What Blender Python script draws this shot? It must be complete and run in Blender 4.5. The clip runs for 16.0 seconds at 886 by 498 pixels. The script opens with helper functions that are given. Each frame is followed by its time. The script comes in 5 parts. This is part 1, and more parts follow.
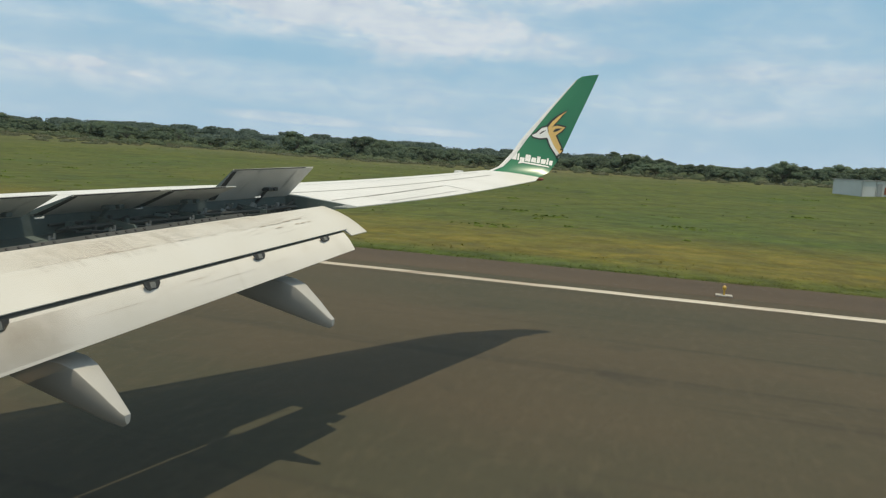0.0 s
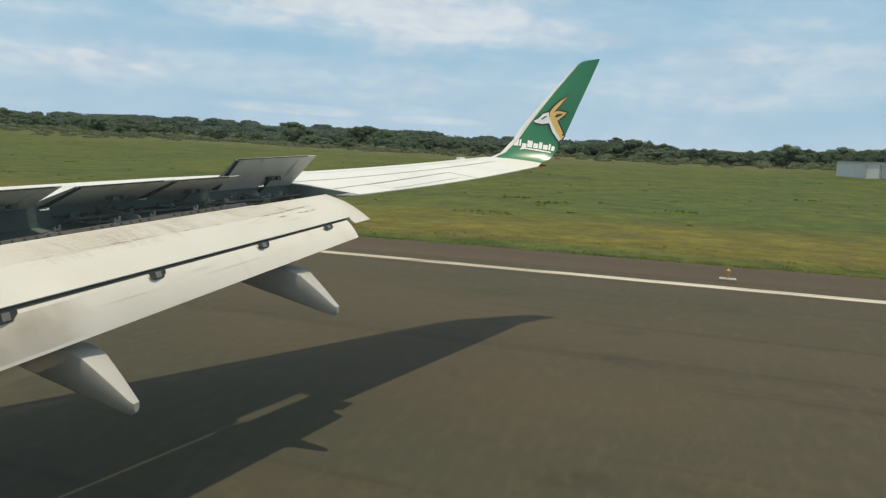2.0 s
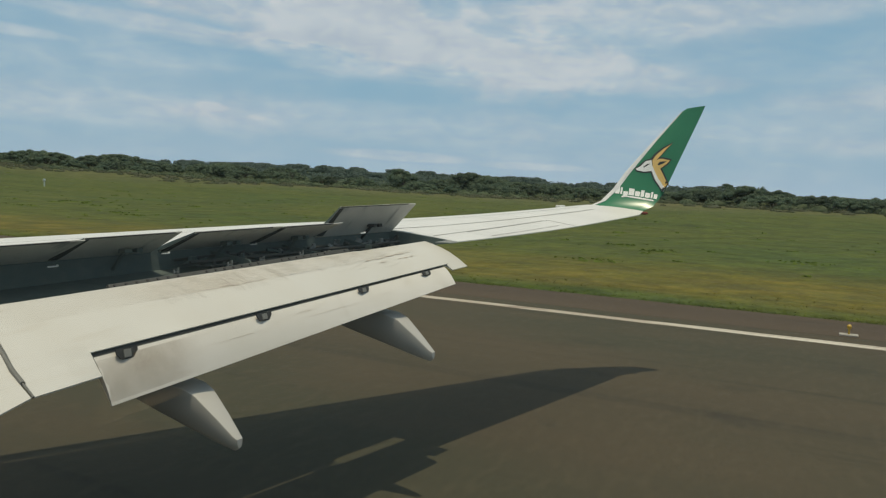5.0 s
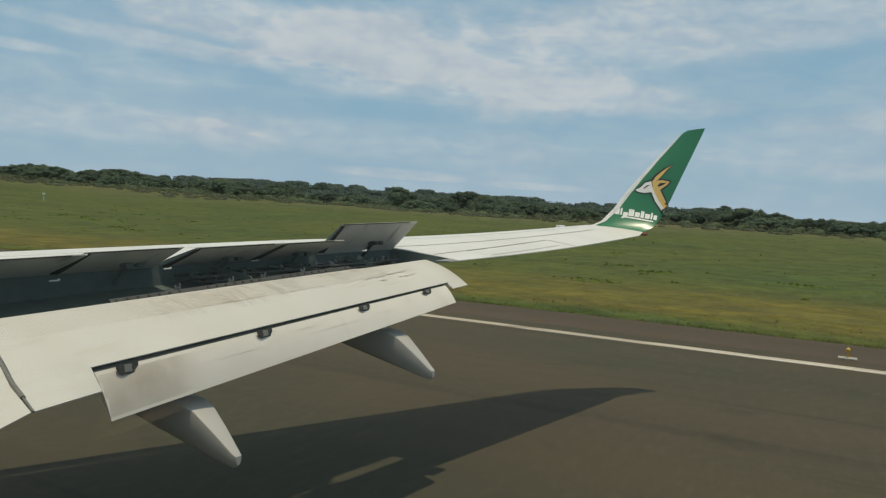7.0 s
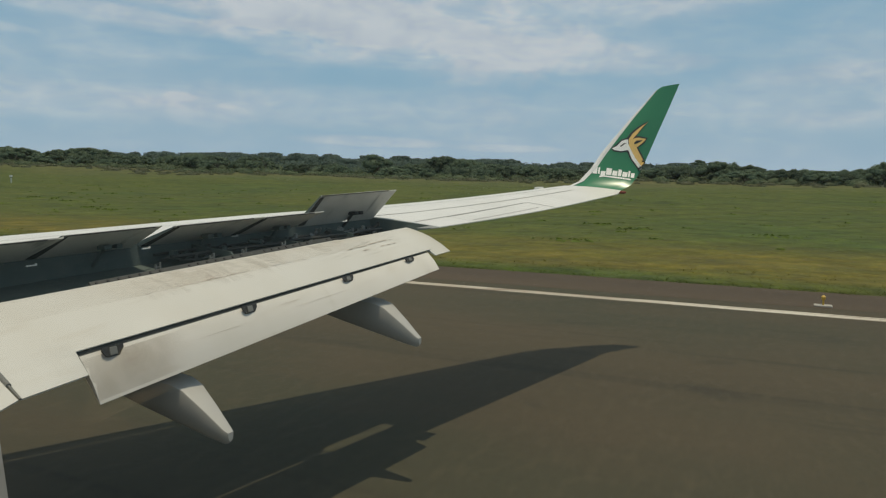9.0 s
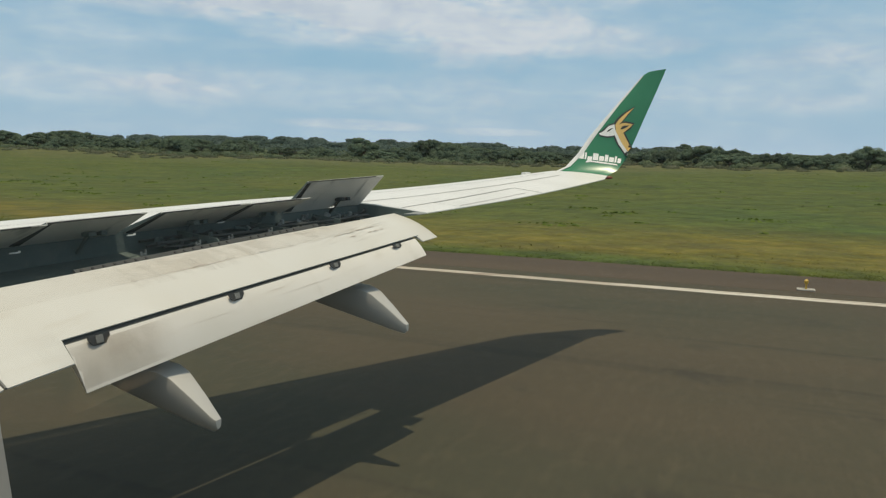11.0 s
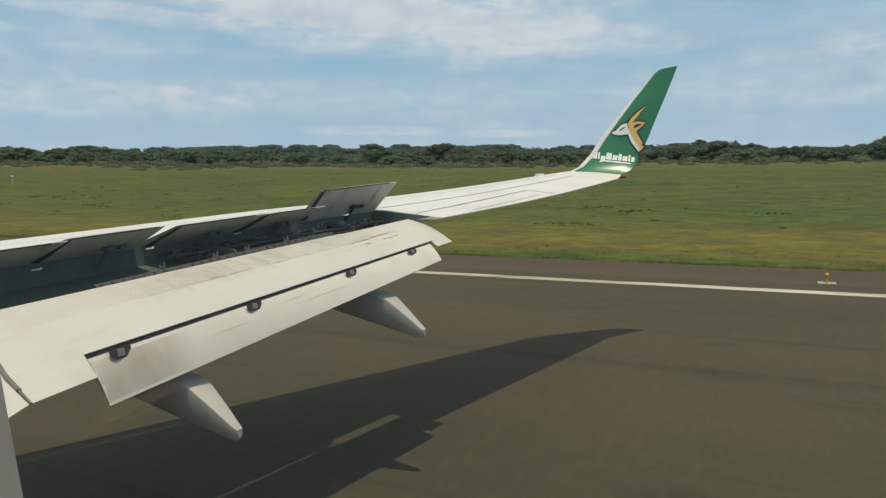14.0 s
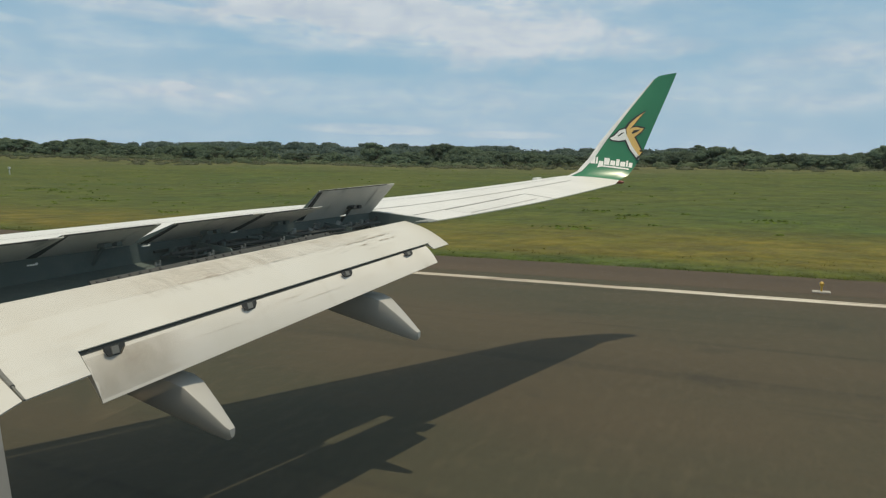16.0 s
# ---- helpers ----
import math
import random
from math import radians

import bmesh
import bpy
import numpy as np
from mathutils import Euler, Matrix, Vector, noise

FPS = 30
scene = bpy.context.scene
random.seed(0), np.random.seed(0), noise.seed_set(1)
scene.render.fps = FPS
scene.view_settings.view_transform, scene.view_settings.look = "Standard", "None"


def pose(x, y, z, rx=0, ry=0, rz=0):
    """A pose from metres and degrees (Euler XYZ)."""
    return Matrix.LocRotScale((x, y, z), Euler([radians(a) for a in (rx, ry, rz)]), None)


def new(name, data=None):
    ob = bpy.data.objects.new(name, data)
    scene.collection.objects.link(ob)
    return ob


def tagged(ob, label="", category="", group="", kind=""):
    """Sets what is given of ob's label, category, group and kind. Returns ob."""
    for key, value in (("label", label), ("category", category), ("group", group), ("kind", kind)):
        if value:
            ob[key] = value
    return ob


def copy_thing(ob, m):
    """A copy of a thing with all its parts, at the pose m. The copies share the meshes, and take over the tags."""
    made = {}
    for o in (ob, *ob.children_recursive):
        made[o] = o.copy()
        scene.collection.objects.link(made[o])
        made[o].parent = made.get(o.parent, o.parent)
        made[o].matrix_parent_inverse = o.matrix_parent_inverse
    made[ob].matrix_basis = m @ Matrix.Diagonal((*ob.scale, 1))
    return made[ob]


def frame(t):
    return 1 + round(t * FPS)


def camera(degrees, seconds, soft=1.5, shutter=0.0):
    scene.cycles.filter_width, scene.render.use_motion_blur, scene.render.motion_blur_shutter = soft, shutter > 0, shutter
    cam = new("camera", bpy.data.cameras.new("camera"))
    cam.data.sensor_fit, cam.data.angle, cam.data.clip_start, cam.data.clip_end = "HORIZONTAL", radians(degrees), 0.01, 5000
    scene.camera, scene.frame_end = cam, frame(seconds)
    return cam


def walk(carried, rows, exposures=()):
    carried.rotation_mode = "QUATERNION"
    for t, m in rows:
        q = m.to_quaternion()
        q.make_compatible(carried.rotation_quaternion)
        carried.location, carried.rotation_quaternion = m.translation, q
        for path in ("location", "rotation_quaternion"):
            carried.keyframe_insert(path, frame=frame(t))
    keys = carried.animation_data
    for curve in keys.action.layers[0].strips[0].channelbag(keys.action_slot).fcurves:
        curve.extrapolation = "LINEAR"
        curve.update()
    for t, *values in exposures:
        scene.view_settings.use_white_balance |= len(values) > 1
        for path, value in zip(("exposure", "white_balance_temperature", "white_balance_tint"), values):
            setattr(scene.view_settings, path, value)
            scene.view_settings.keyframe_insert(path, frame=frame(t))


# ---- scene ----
# Metres. x points outboard over the wing, y along the runway (the way the airplane heads), z up; the runway is z = 0.
cam = camera(62.51, 16.0, soft=1.25)
PATH = [  # seconds, x, y, z, tilt, lean, turn
    (0, 1.843, -12.447, 3.868, 83.06, -2.27, -70.93),
    (0.5, 1.838, -12.443, 3.850, 82.64, -1.08, -72.56),
    (1, 1.831, -12.443, 3.840, 81.31, -1.03, -74.11),
    (1.5, 1.823, -12.446, 3.837, 82.74, -3.32, -71.78),
    (2, 1.814, -12.455, 3.840, 82.17, -1.40, -70.79),
    (2.5, 1.805, -12.468, 3.847, 83.62, -2.99, -69.59),
    (3, 1.797, -12.487, 3.855, 83.26, -1.42, -69.89),
    (3.5, 1.789, -12.512, 3.865, 83.63, -2.16, -68.49),
    (4, 1.781, -12.537, 3.875, 85.68, -1.80, -63.39),
    (4.2, 1.778, -12.542, 3.877, 85.40, -1.15, -62.46),
    (6.3, 1.740, -12.527, 3.875, 86.10, -2.15, -63.65),
    (6.5, 1.737, -12.524, 3.876, 86.42, -2.00, -63.44),
    (7, 1.732, -12.516, 3.877, 86.99, -2.18, -62.90),
    (7.5, 1.730, -12.505, 3.877, 86.93, -1.85, -63.00),
    (8, 1.729, -12.493, 3.878, 86.66, -1.88, -63.62),
    (8.5, 1.729, -12.480, 3.883, 86.31, -1.51, -64.73),
    (9, 1.729, -12.472, 3.892, 84.32, 0.18, -64.77),
    (9.5, 1.730, -12.472, 3.906, 83.81, 0.03, -65.08),
    (9.7, 1.730, -12.473, 3.911, 83.37, 0.20, -64.85),
    (12, 1.721, -12.453, 3.927, 83.29, 0.14, -66.40),
    (12.5, 1.720, -12.476, 3.931, 83.90, 1.17, -65.60),
    (13, 1.718, -12.459, 3.936, 83.71, 1.02, -65.87),
    (13.5, 1.715, -12.467, 3.941, 82.97, 0.75, -66.23),
    (14, 1.711, -12.494, 3.944, 83.32, 1.87, -64.72),
    (14.5, 1.707, -12.501, 3.947, 83.95, 1.17, -64.48),
    (15, 1.704, -12.500, 3.950, 83.68, 0.67, -64.85),
    (15.5, 1.702, -12.502, 3.959, 83.47, 1.02, -64.64),
    (16, 1.701, -12.509, 3.979, 83.33, 0.72, -64.84),
]
EXPOSURES = [(0, -0.60, 8.0), (1, -0.46, 8.8), (2.5, -0.60, 8.8), (3.5, -0.72, 7.8), (4.2, -0.92, 6.6), (6.5, -0.92, 6.6), (8, -0.97, 7.2), (9, -0.98, 7.6), (9.7, -0.80, 7.8), (12, -0.72, 8.2), (16, -0.74, 8.2)]
# the airplane sits slightly nose-down on its wheels while it brakes, and the seat with it
NOSE_DOWN = Matrix.Translation((0, -9.5, 3.0)) @ Matrix.Rotation(radians(-0.7), 4, "X") @ Matrix.Translation((0, 9.5, -3.0))
walk(cam, [(r[0], NOSE_DOWN @ pose(*r[1:])) for r in PATH], exposures=[(t, e + 0.04, 7500, tint) for t, e, tint in EXPOSURES])

# ---- world, sun ----
SUN_WAY = Vector((0.11, 0.118, -1.0)).normalized()
world = bpy.data.worlds.new("sky")
scene.world = world
world.use_nodes = True
wn, wl = world.node_tree.nodes, world.node_tree.links
wn.clear()


def wnode(kind, **values):
    n = wn.new(kind)
    for key, value in values.items():
        n.inputs[key].default_value = value
    return n


def wmath(op, a, b=None, clamp=False):
    n = wn.new("ShaderNodeMath")
    n.operation, n.use_clamp = op, clamp
    for i, v in enumerate((a, b)):
        if v is None:
            continue
        if isinstance(v, (int, float)):
            n.inputs[i].default_value = v
        else:
            wl.new(v, n.inputs[i])
    return n.outputs[0]


def build_sky():
    sky = wn.new("ShaderNodeTexSky")
    sky.sky_type, sky.sun_disc = "NISHITA", False
    sky.sun_elevation, sky.sun_rotation = radians(80.8), math.atan2(-0.11, -0.118)
    sky.air_density, sky.dust_density, sky.ozone_density = 1.0, 1.5, 1.5
    way = wn.new("ShaderNodeTexCoord").outputs["Generated"]
    sep = wn.new("ShaderNodeSeparateXYZ")
    wl.new(way, sep.inputs[0])
    up = wmath("MAXIMUM", sep.outputs[2], 0.0)
    turn = wmath("ARCTAN2", sep.outputs[0], sep.outputs[1])
    flat = wn.new("ShaderNodeCombineXYZ")
    wl.new(turn, flat.inputs[0])
    wl.new(up, flat.inputs[1])

    def noise_layer(lean, stretch, scale, detail, rough, lo, hi, shift):
        m = wn.new("ShaderNodeMapping")
        m.inputs["Rotation"].default_value = (0, 0, radians(lean))
        m.inputs["Scale"].default_value = stretch
        m.inputs["Location"].default_value = shift
        wl.new(flat.outputs[0], m.inputs[0])
        n = wnode("ShaderNodeTexNoise", Scale=scale, Detail=detail, Roughness=rough, Distortion=0.3)
        wl.new(m.outputs[0], n.inputs["Vector"])
        r = wn.new("ShaderNodeMapRange")
        r.interpolation_type = "SMOOTHSTEP"
        r.inputs["From Min"].default_value, r.inputs["From Max"].default_value = lo, hi
        wl.new(n.outputs["Fac"], r.inputs["Value"])
        return r.outputs[0]

    veil = noise_layer(0, (1, 2.6, 1), 2.2, 6, 0.55, 0.35, 0.70, (0.3, 0.4, 0))
    flock = noise_layer(8, (1, 2.2, 1), 18.0, 9, 0.66, 0.30, 0.70, (4.0, 2.0, 0))
    soft = noise_layer(6, (1, 3.0, 1), 5.0, 8, 0.62, 0.25, 0.75, (1.7, 5.0, 0))
    wisp = noise_layer(9, (1, 9.0, 1), 3.0, 6, 0.60, 0.46, 0.70, (9.1, 3.0, 0))

    def bank(az, z, long, tall, tilt, ragged):
        """A soft cloud bank: its place round the horizon and over it, and its half sizes, in radians."""
        da, dz = wmath("SUBTRACT", turn, az), wmath("SUBTRACT", up, z)
        dz = wmath("ADD", dz, wmath("MULTIPLY", da, tilt))
        q = wmath("ADD", wmath("POWER", wmath("ABSOLUTE", wmath("DIVIDE", da, long)), 2.0), wmath("POWER", wmath("ABSOLUTE", wmath("DIVIDE", dz, tall)), 2.0))
        q = wmath("ADD", q, wmath("MULTIPLY", wmath("SUBTRACT", soft, 0.5), ragged))
        r = wn.new("ShaderNodeMapRange")
        r.interpolation_type = "SMOOTHSTEP"
        r.inputs["From Min"].default_value, r.inputs["From Max"].default_value = 1.35, 0.25
        wl.new(q, r.inputs["Value"])
        return r.outputs[0]

    # the broad ragged sheet with its streaks, then the low bands, puffs and the pale veil ahead of the wing tip
    banks = [(bank(0.93, 0.212, 0.30, 0.036, 0.13, 1.3), 0.62), (bank(1.10, 0.190, 0.25, 0.062, 0.10, 1.5), 0.62), (bank(1.28, 0.153, 0.18, 0.026, 0.05, 1.3), 0.50),
             (bank(0.71, 0.185, 0.18, 0.013, 0.085, 1.2), 0.36), (bank(0.93, 0.160, 0.12, 0.018, 0.16, 1.2), 0.34), (bank(0.56, 0.163, 0.08, 0.007, 0.05, 0.8), 0.35),
             (bank(0.62, 0.084, 0.26, 0.026, 0.03, 0.35), 0.26), (bank(0.790, 0.0925, 0.020, 0.0060, 0.10, 0.7), 0.34), (bank(0.846, 0.083, 0.014, 0.0040, 0.05, 0.7), 0.26),
             (bank(1.03, 0.041, 0.10, 0.0075, 0.03, 0.9), 0.50), (bank(1.22, 0.033, 0.08, 0.0055, 0.02, 0.9), 0.35),
             (bank(1.52, 0.258, 0.36, 0.055, -0.10, 0.9), 0.58), (bank(1.62, 0.095, 0.26, 0.040, -0.05, 0.9), 0.38), (bank(1.02, 0.085, 0.24, 0.030, 0.02, 1.0), 0.26),
             (bank(1.084, 0.232, 0.030, 0.020, 0.0, 1.0), -0.45)]
    total = wmath("ADD", wmath("MULTIPLY", veil, 0.34), 0.07)
    for b, k in banks:
        total = wmath("ADD", total, wmath("MULTIPLY", b, k))
    total = wmath("ADD", total, wmath("MULTIPLY", wisp, 0.16))
    # out of sight overhead, an added neutral layer dims and greys the sky's fill
    top = wn.new("ShaderNodeMapRange")
    top.interpolation_type = "SMOOTHSTEP"
    top.inputs["From Min"].default_value, top.inputs["From Max"].default_value = 0.32, 0.75
    wl.new(up, top.inputs["Value"])
    cover = wmath("MULTIPLY", wmath("MAXIMUM", total, 0.0), wmath("ADD", wmath("MULTIPLY", flock, 0.44), 0.70), clamp=True)
    haze = wmath("POWER", wmath("SUBTRACT", 1.0, up), 16.0, clamp=True)
    hazy = wn.new("ShaderNodeMix")
    hazy.data_type = "RGBA"
    hazy.inputs["B"].default_value = (6.2, 9.0, 12.6, 1)
    wl.new(wmath("MULTIPLY", haze, 0.8), hazy.inputs["Factor"])
    blue = wn.new("ShaderNodeMix")
    blue.data_type = "RGBA"
    blue.inputs["Factor"].default_value = 0.70
    blue.inputs["B"].default_value = (4.15, 8.85, 13.6, 1)
    wl.new(sky.outputs[0], blue.inputs["A"])
    wl.new(blue.outputs["Result"], hazy.inputs["A"])
    tone = wn.new("ShaderNodeMix")
    tone.data_type = "RGBA"
    tone.inputs["A"].default_value = (6.5, 8.4, 11.2, 1)
    tone.inputs["B"].default_value = (10.4, 12.0, 14.2, 1)
    wl.new(wmath("ADD", wmath("MULTIPLY", soft, 0.6), wmath("MULTIPLY", flock, 0.4)), tone.inputs["Factor"])
    mix = wn.new("ShaderNodeMix")
    mix.data_type = "RGBA"
    wl.new(cover, mix.inputs["Factor"])
    wl.new(hazy.outputs["Result"], mix.inputs["A"])
    wl.new(tone.outputs["Result"], mix.inputs["B"])
    high = wn.new("ShaderNodeMix")
    high.data_type = "RGBA"
    wl.new(wmath("MULTIPLY", top.outputs[0], 0.75), high.inputs["Factor"])
    wl.new(mix.outputs["Result"], high.inputs["A"])
    high.inputs["B"].default_value = (7.5, 8.1, 8.6, 1)
    back = wnode("ShaderNodeBackground", Strength=0.10)
    wl.new(high.outputs["Result"], back.inputs["Color"])
    out = wn.new("ShaderNodeOutputWorld")
    wl.new(back.outputs[0], out.inputs[0])


build_sky()
sun = new("sun", bpy.data.lights.new("sun", "SUN"))
sun.data.energy, sun.data.angle, sun.data.color = 4.3, radians(0.55), (0.985, 0.925, 0.79)
sun.rotation_euler = SUN_WAY.to_track_quat("-Z", "Y").to_euler()
sun.location = (0, 0, 60)


# ---- materials ----
def material(name, colour, rough=0.6, metal=0.0, spots=(), bump=(), stretch=(1, 1, 1), per_object=0.0, per_island=0.0, gloss=0.5):
    """spots: (scale, colour, low, high, strength, stretch); bump: (scale, strength, depth)."""
    m = bpy.data.materials.new(name)
    m.use_nodes = True
    nodes, links = m.node_tree.nodes, m.node_tree.links
    bsdf = nodes["Principled BSDF"]
    bsdf.inputs["Roughness"].default_value, bsdf.inputs["Metallic"].default_value = rough, metal
    bsdf.inputs["Specular IOR Level"].default_value = gloss
    where = nodes.new("ShaderNodeTexCoord").outputs["Object"]

    def noise_at(scale, how, detail=5):
        mp = nodes.new("ShaderNodeMapping")
        mp.inputs["Scale"].default_value = how
        links.new(where, mp.inputs[0])
        n = nodes.new("ShaderNodeTexNoise")
        n.inputs["Scale"].default_value, n.inputs["Detail"].default_value = scale, detail
        links.new(mp.outputs[0], n.inputs["Vector"])
        return n.outputs["Fac"]

    rgb = nodes.new("ShaderNodeRGB")
    rgb.outputs[0].default_value = (*colour, 1)
    last = rgb.outputs[0]
    for scale, other, lo, hi, strength, how in spots:
        r = nodes.new("ShaderNodeMapRange")
        r.inputs["From Min"].default_value, r.inputs["From Max"].default_value = lo, hi
        r.inputs["To Max"].default_value = strength
        links.new(noise_at(scale, how), r.inputs["Value"])
        mix = nodes.new("ShaderNodeMix")
        mix.data_type = "RGBA"
        links.new(r.outputs[0], mix.inputs["Factor"])
        links.new(last, mix.inputs["A"])
        mix.inputs["B"].default_value = (*other, 1)
        last = mix.outputs["Result"]
    for amount, kind, socket in ((per_object, "ShaderNodeObjectInfo", "Random"), (per_island, "ShaderNodeNewGeometry", "Random Per Island")):
        if amount:
            hsv = nodes.new("ShaderNodeHueSaturation")
            r = nodes.new("ShaderNodeMapRange")
            r.inputs["To Min"].default_value, r.inputs["To Max"].default_value = 1 - amount, 1 + amount
            links.new(nodes.new(kind).outputs[socket], r.inputs["Value"])
            links.new(r.outputs[0], hsv.inputs["Value"])
            links.new(last, hsv.inputs["Color"])
            last = hsv.outputs[0]
    links.new(last, bsdf.inputs["Base Color"])
    for scale, strength, depth in bump:
        b = nodes.new("ShaderNodeBump")
        b.inputs["Strength"].default_value, b.inputs["Distance"].default_value = strength, depth
        links.new(noise_at(scale, stretch), b.inputs["Height"])
        links.new(b.outputs[0], bsdf.inputs["Normal"])
    return m


WING = material("wing_paint", (0.6888, 0.6804, 0.6594), 0.42, spots=[
    (0.9, (0.4872, 0.4788, 0.4494), 0.48, 0.78, 0.5, (1, 0.6, 1)), (9, (0.3528, 0.3444, 0.3108), 0.62, 0.80, 0.35, (0.5, 2, 1))], bump=[(3, 0.05, 0.01)])
FLAP = material("flap_paint", (0.560, 0.5544, 0.5265), 0.5, spots=[
    (1.3, (0.520, 0.504, 0.460), 0.40, 0.72, 0.6, (1.2, 0.5, 1)), (2.2, (0.42, 0.378, 0.3192), 0.60, 0.85, 0.25, (3.2, 0.35, 0.35)),
    (3.0, (0.4368, 0.3948, 0.336), 0.56, 0.80, 0.35, (0.20, 3.0, 3.0)), (0.7, (0.63, 0.6174, 0.5754), 0.50, 0.75, 0.6, (1, 1, 1)),
    (26, (0.336, 0.2772, 0.2184), 0.68, 0.84, 0.45, (0.35, 2.0, 2.0))], bump=[(6, 0.05, 0.01)])
# aft flap's paint is lightened to stand in for bounce light on its steep face
AFT_PAINT = material("flap_paint_lit", (0.6552, 0.63, 0.588), 0.5, spots=[
    (1.6, (0.5964, 0.5712, 0.5124), 0.42, 0.72, 0.6, (1.2, 0.5, 1)), (3.0, (0.3696, 0.336, 0.2856), 0.56, 0.85, 0.30, (2.6, 0.4, 0.4)),
    (4.0, (0.4368, 0.3864, 0.3192), 0.58, 0.80, 0.30, (0.15, 3.0, 3.0)), (40, (0.252, 0.2268, 0.1932), 0.66, 0.82, 0.45, (0.3, 1.6, 1.6))], bump=[(6, 0.05, 0.01)])
SPOILER = material("spoiler_underside", (0.54, 0.535, 0.50), 0.5, spots=[
    (1.8, (0.40, 0.405, 0.385), 0.42, 0.70, 0.8, (1, 1, 1)), (3.5, (0.14, 0.145, 0.14), 0.56, 0.72, 0.7, (2.2, 0.5, 0.5)), (14, (0.12, 0.12, 0.11), 0.62, 0.80, 0.4, (1, 1, 1))])
# bay shade and the pane's teal veil are put into this colour
COVE = material("cove_shade", (0.080, 0.108, 0.102), 0.75, spots=[(7, (0.105, 0.128, 0.122), 0.45, 0.75, 0.8, (1, 1, 1))], bump=[(12, 0.4, 0.02)])
# near-black so the spoilers' shade on beam and gear is in the colour
BEAM = material("shaded_grey", (0.050, 0.051, 0.048), 0.6, spots=[(6, (0.030, 0.032, 0.030), 0.45, 0.75, 0.7, (1, 1, 1))])
PIPE = material("dull_metal", (0.26, 0.27, 0.26), 0.45, 0.3, spots=[(9, (0.08, 0.08, 0.08), 0.45, 0.7, 0.7, (1, 1, 1))])
BLACK = material("black_rubber_and_shade", (0.022, 0.022, 0.022), 0.75, spots=[(20, (0.05, 0.05, 0.05), 0.5, 0.8, 0.6, (1, 1, 1))])
SEAM = material("seam_grey", (0.17, 0.17, 0.17), 0.7, spots=[(8, (0.34, 0.34, 0.33), 0.45, 0.6, 0.8, (1, 0.2, 1))])
PALE = material("hinge_grey", (0.15, 0.15, 0.14), 0.6, spots=[(20, (0.13, 0.13, 0.12), 0.45, 0.7, 0.6, (1, 1, 1))])
SCRAPE = material("scraped_paint", (0.33, 0.26, 0.21), 0.7, spots=[(14, (0.60, 0.56, 0.50), 0.45, 0.62, 0.9, (0.5, 2, 2))])
FAIRING = material("fairing_grey", (0.4452, 0.4368, 0.4158), 0.5, spots=[(2, (0.3696, 0.3612, 0.3402), 0.4, 0.75, 0.7, (1, 1, 1)), (14, (0.252, 0.252, 0.2436), 0.62, 0.8, 0.4, (1, 1, 1))])
GREEN = material("green_paint", (0.030, 0.186, 0.098), 0.27, spots=[(1.2, (0.0315, 0.200, 0.107), 0.4, 0.7, 0.6, (1, 1, 1))], gloss=0.32)
SILVER = material("bare_leading_edge", (0.7056, 0.7056, 0.6972), 0.5, 0.0, spots=[(6, (0.5544, 0.5544, 0.546), 0.45, 0.7, 0.6, (1, 1, 1))])
EMB_WHITE = material("emblem_white", (0.84, 0.83, 0.80), 0.4)
EMB_GOLD = material("emblem_gold", (0.76, 0.49, 0.16), 0.4)
EMB_BLACK = material("emblem_black", (0.02, 0.022, 0.02), 0.4)
RED = material("red_lens", (0.22, 0.05, 0.035), 0.25)
CABIN = material("cabin_plastic", (0.42, 0.43, 0.43), 0.6, spots=[(30, (0.36, 0.37, 0.37), 0.4, 0.7, 0.5, (1, 1, 1))])
ASPHALT = material("asphalt", (0.06468, 0.05124, 0.03024), 0.88, spots=[
    (0.35, (0.04536, 0.03948, 0.02419), 0.40, 0.70, 0.9, (1.0, 0.05, 1)), (0.07, (0.07224, 0.05628, 0.03251), 0.42, 0.68, 0.8, (1, 0.5, 1)),
    (0.13, (0.04788, 0.04704, 0.02722), 0.46, 0.66, 0.85, (1, 0.5, 1)), (0.45, (0.07728, 0.05796, 0.03402), 0.54, 0.72, 0.6, (1, 0.4, 1)),
    (1.6, (0.0252, 0.02184, 0.01512), 0.57, 0.67, 0.62, (0.9, 0.010, 1)), (0.55, (0.0336, 0.0294, 0.01966), 0.63, 0.74, 0.7, (1, 0.6, 1)),
    (5, (0.08904, 0.07392, 0.04536), 0.50, 0.80, 0.6, (0.4, 1.0, 1)), (18, (0.03528, 0.03024, 0.01966), 0.52, 0.72, 0.5, (0.5, 1.0, 1)),
    (75, (0.1159, 0.09744, 0.06048), 0.56, 0.75, 0.45, (1, 1, 1))], bump=[(70, 0.45, 0.008)], gloss=0.25)
SHOULDER = material("shoulder_asphalt", (0.07812, 0.05544, 0.03515), 0.9, spots=[
    (0.4, (0.0588, 0.042, 0.0289), 0.40, 0.70, 0.9, (1.0, 0.05, 1)), (6, (0.0882, 0.07056, 0.04687), 0.50, 0.80, 0.6, (1, 0.3, 1)), (1.5, (0.042, 0.0336, 0.02265), 0.58, 0.74, 0.6, (1, 0.3, 1)),
    (60, (0.1058, 0.08652, 0.05859), 0.55, 0.75, 0.45, (1, 1, 1))], bump=[(70, 0.45, 0.008)], gloss=0.25)
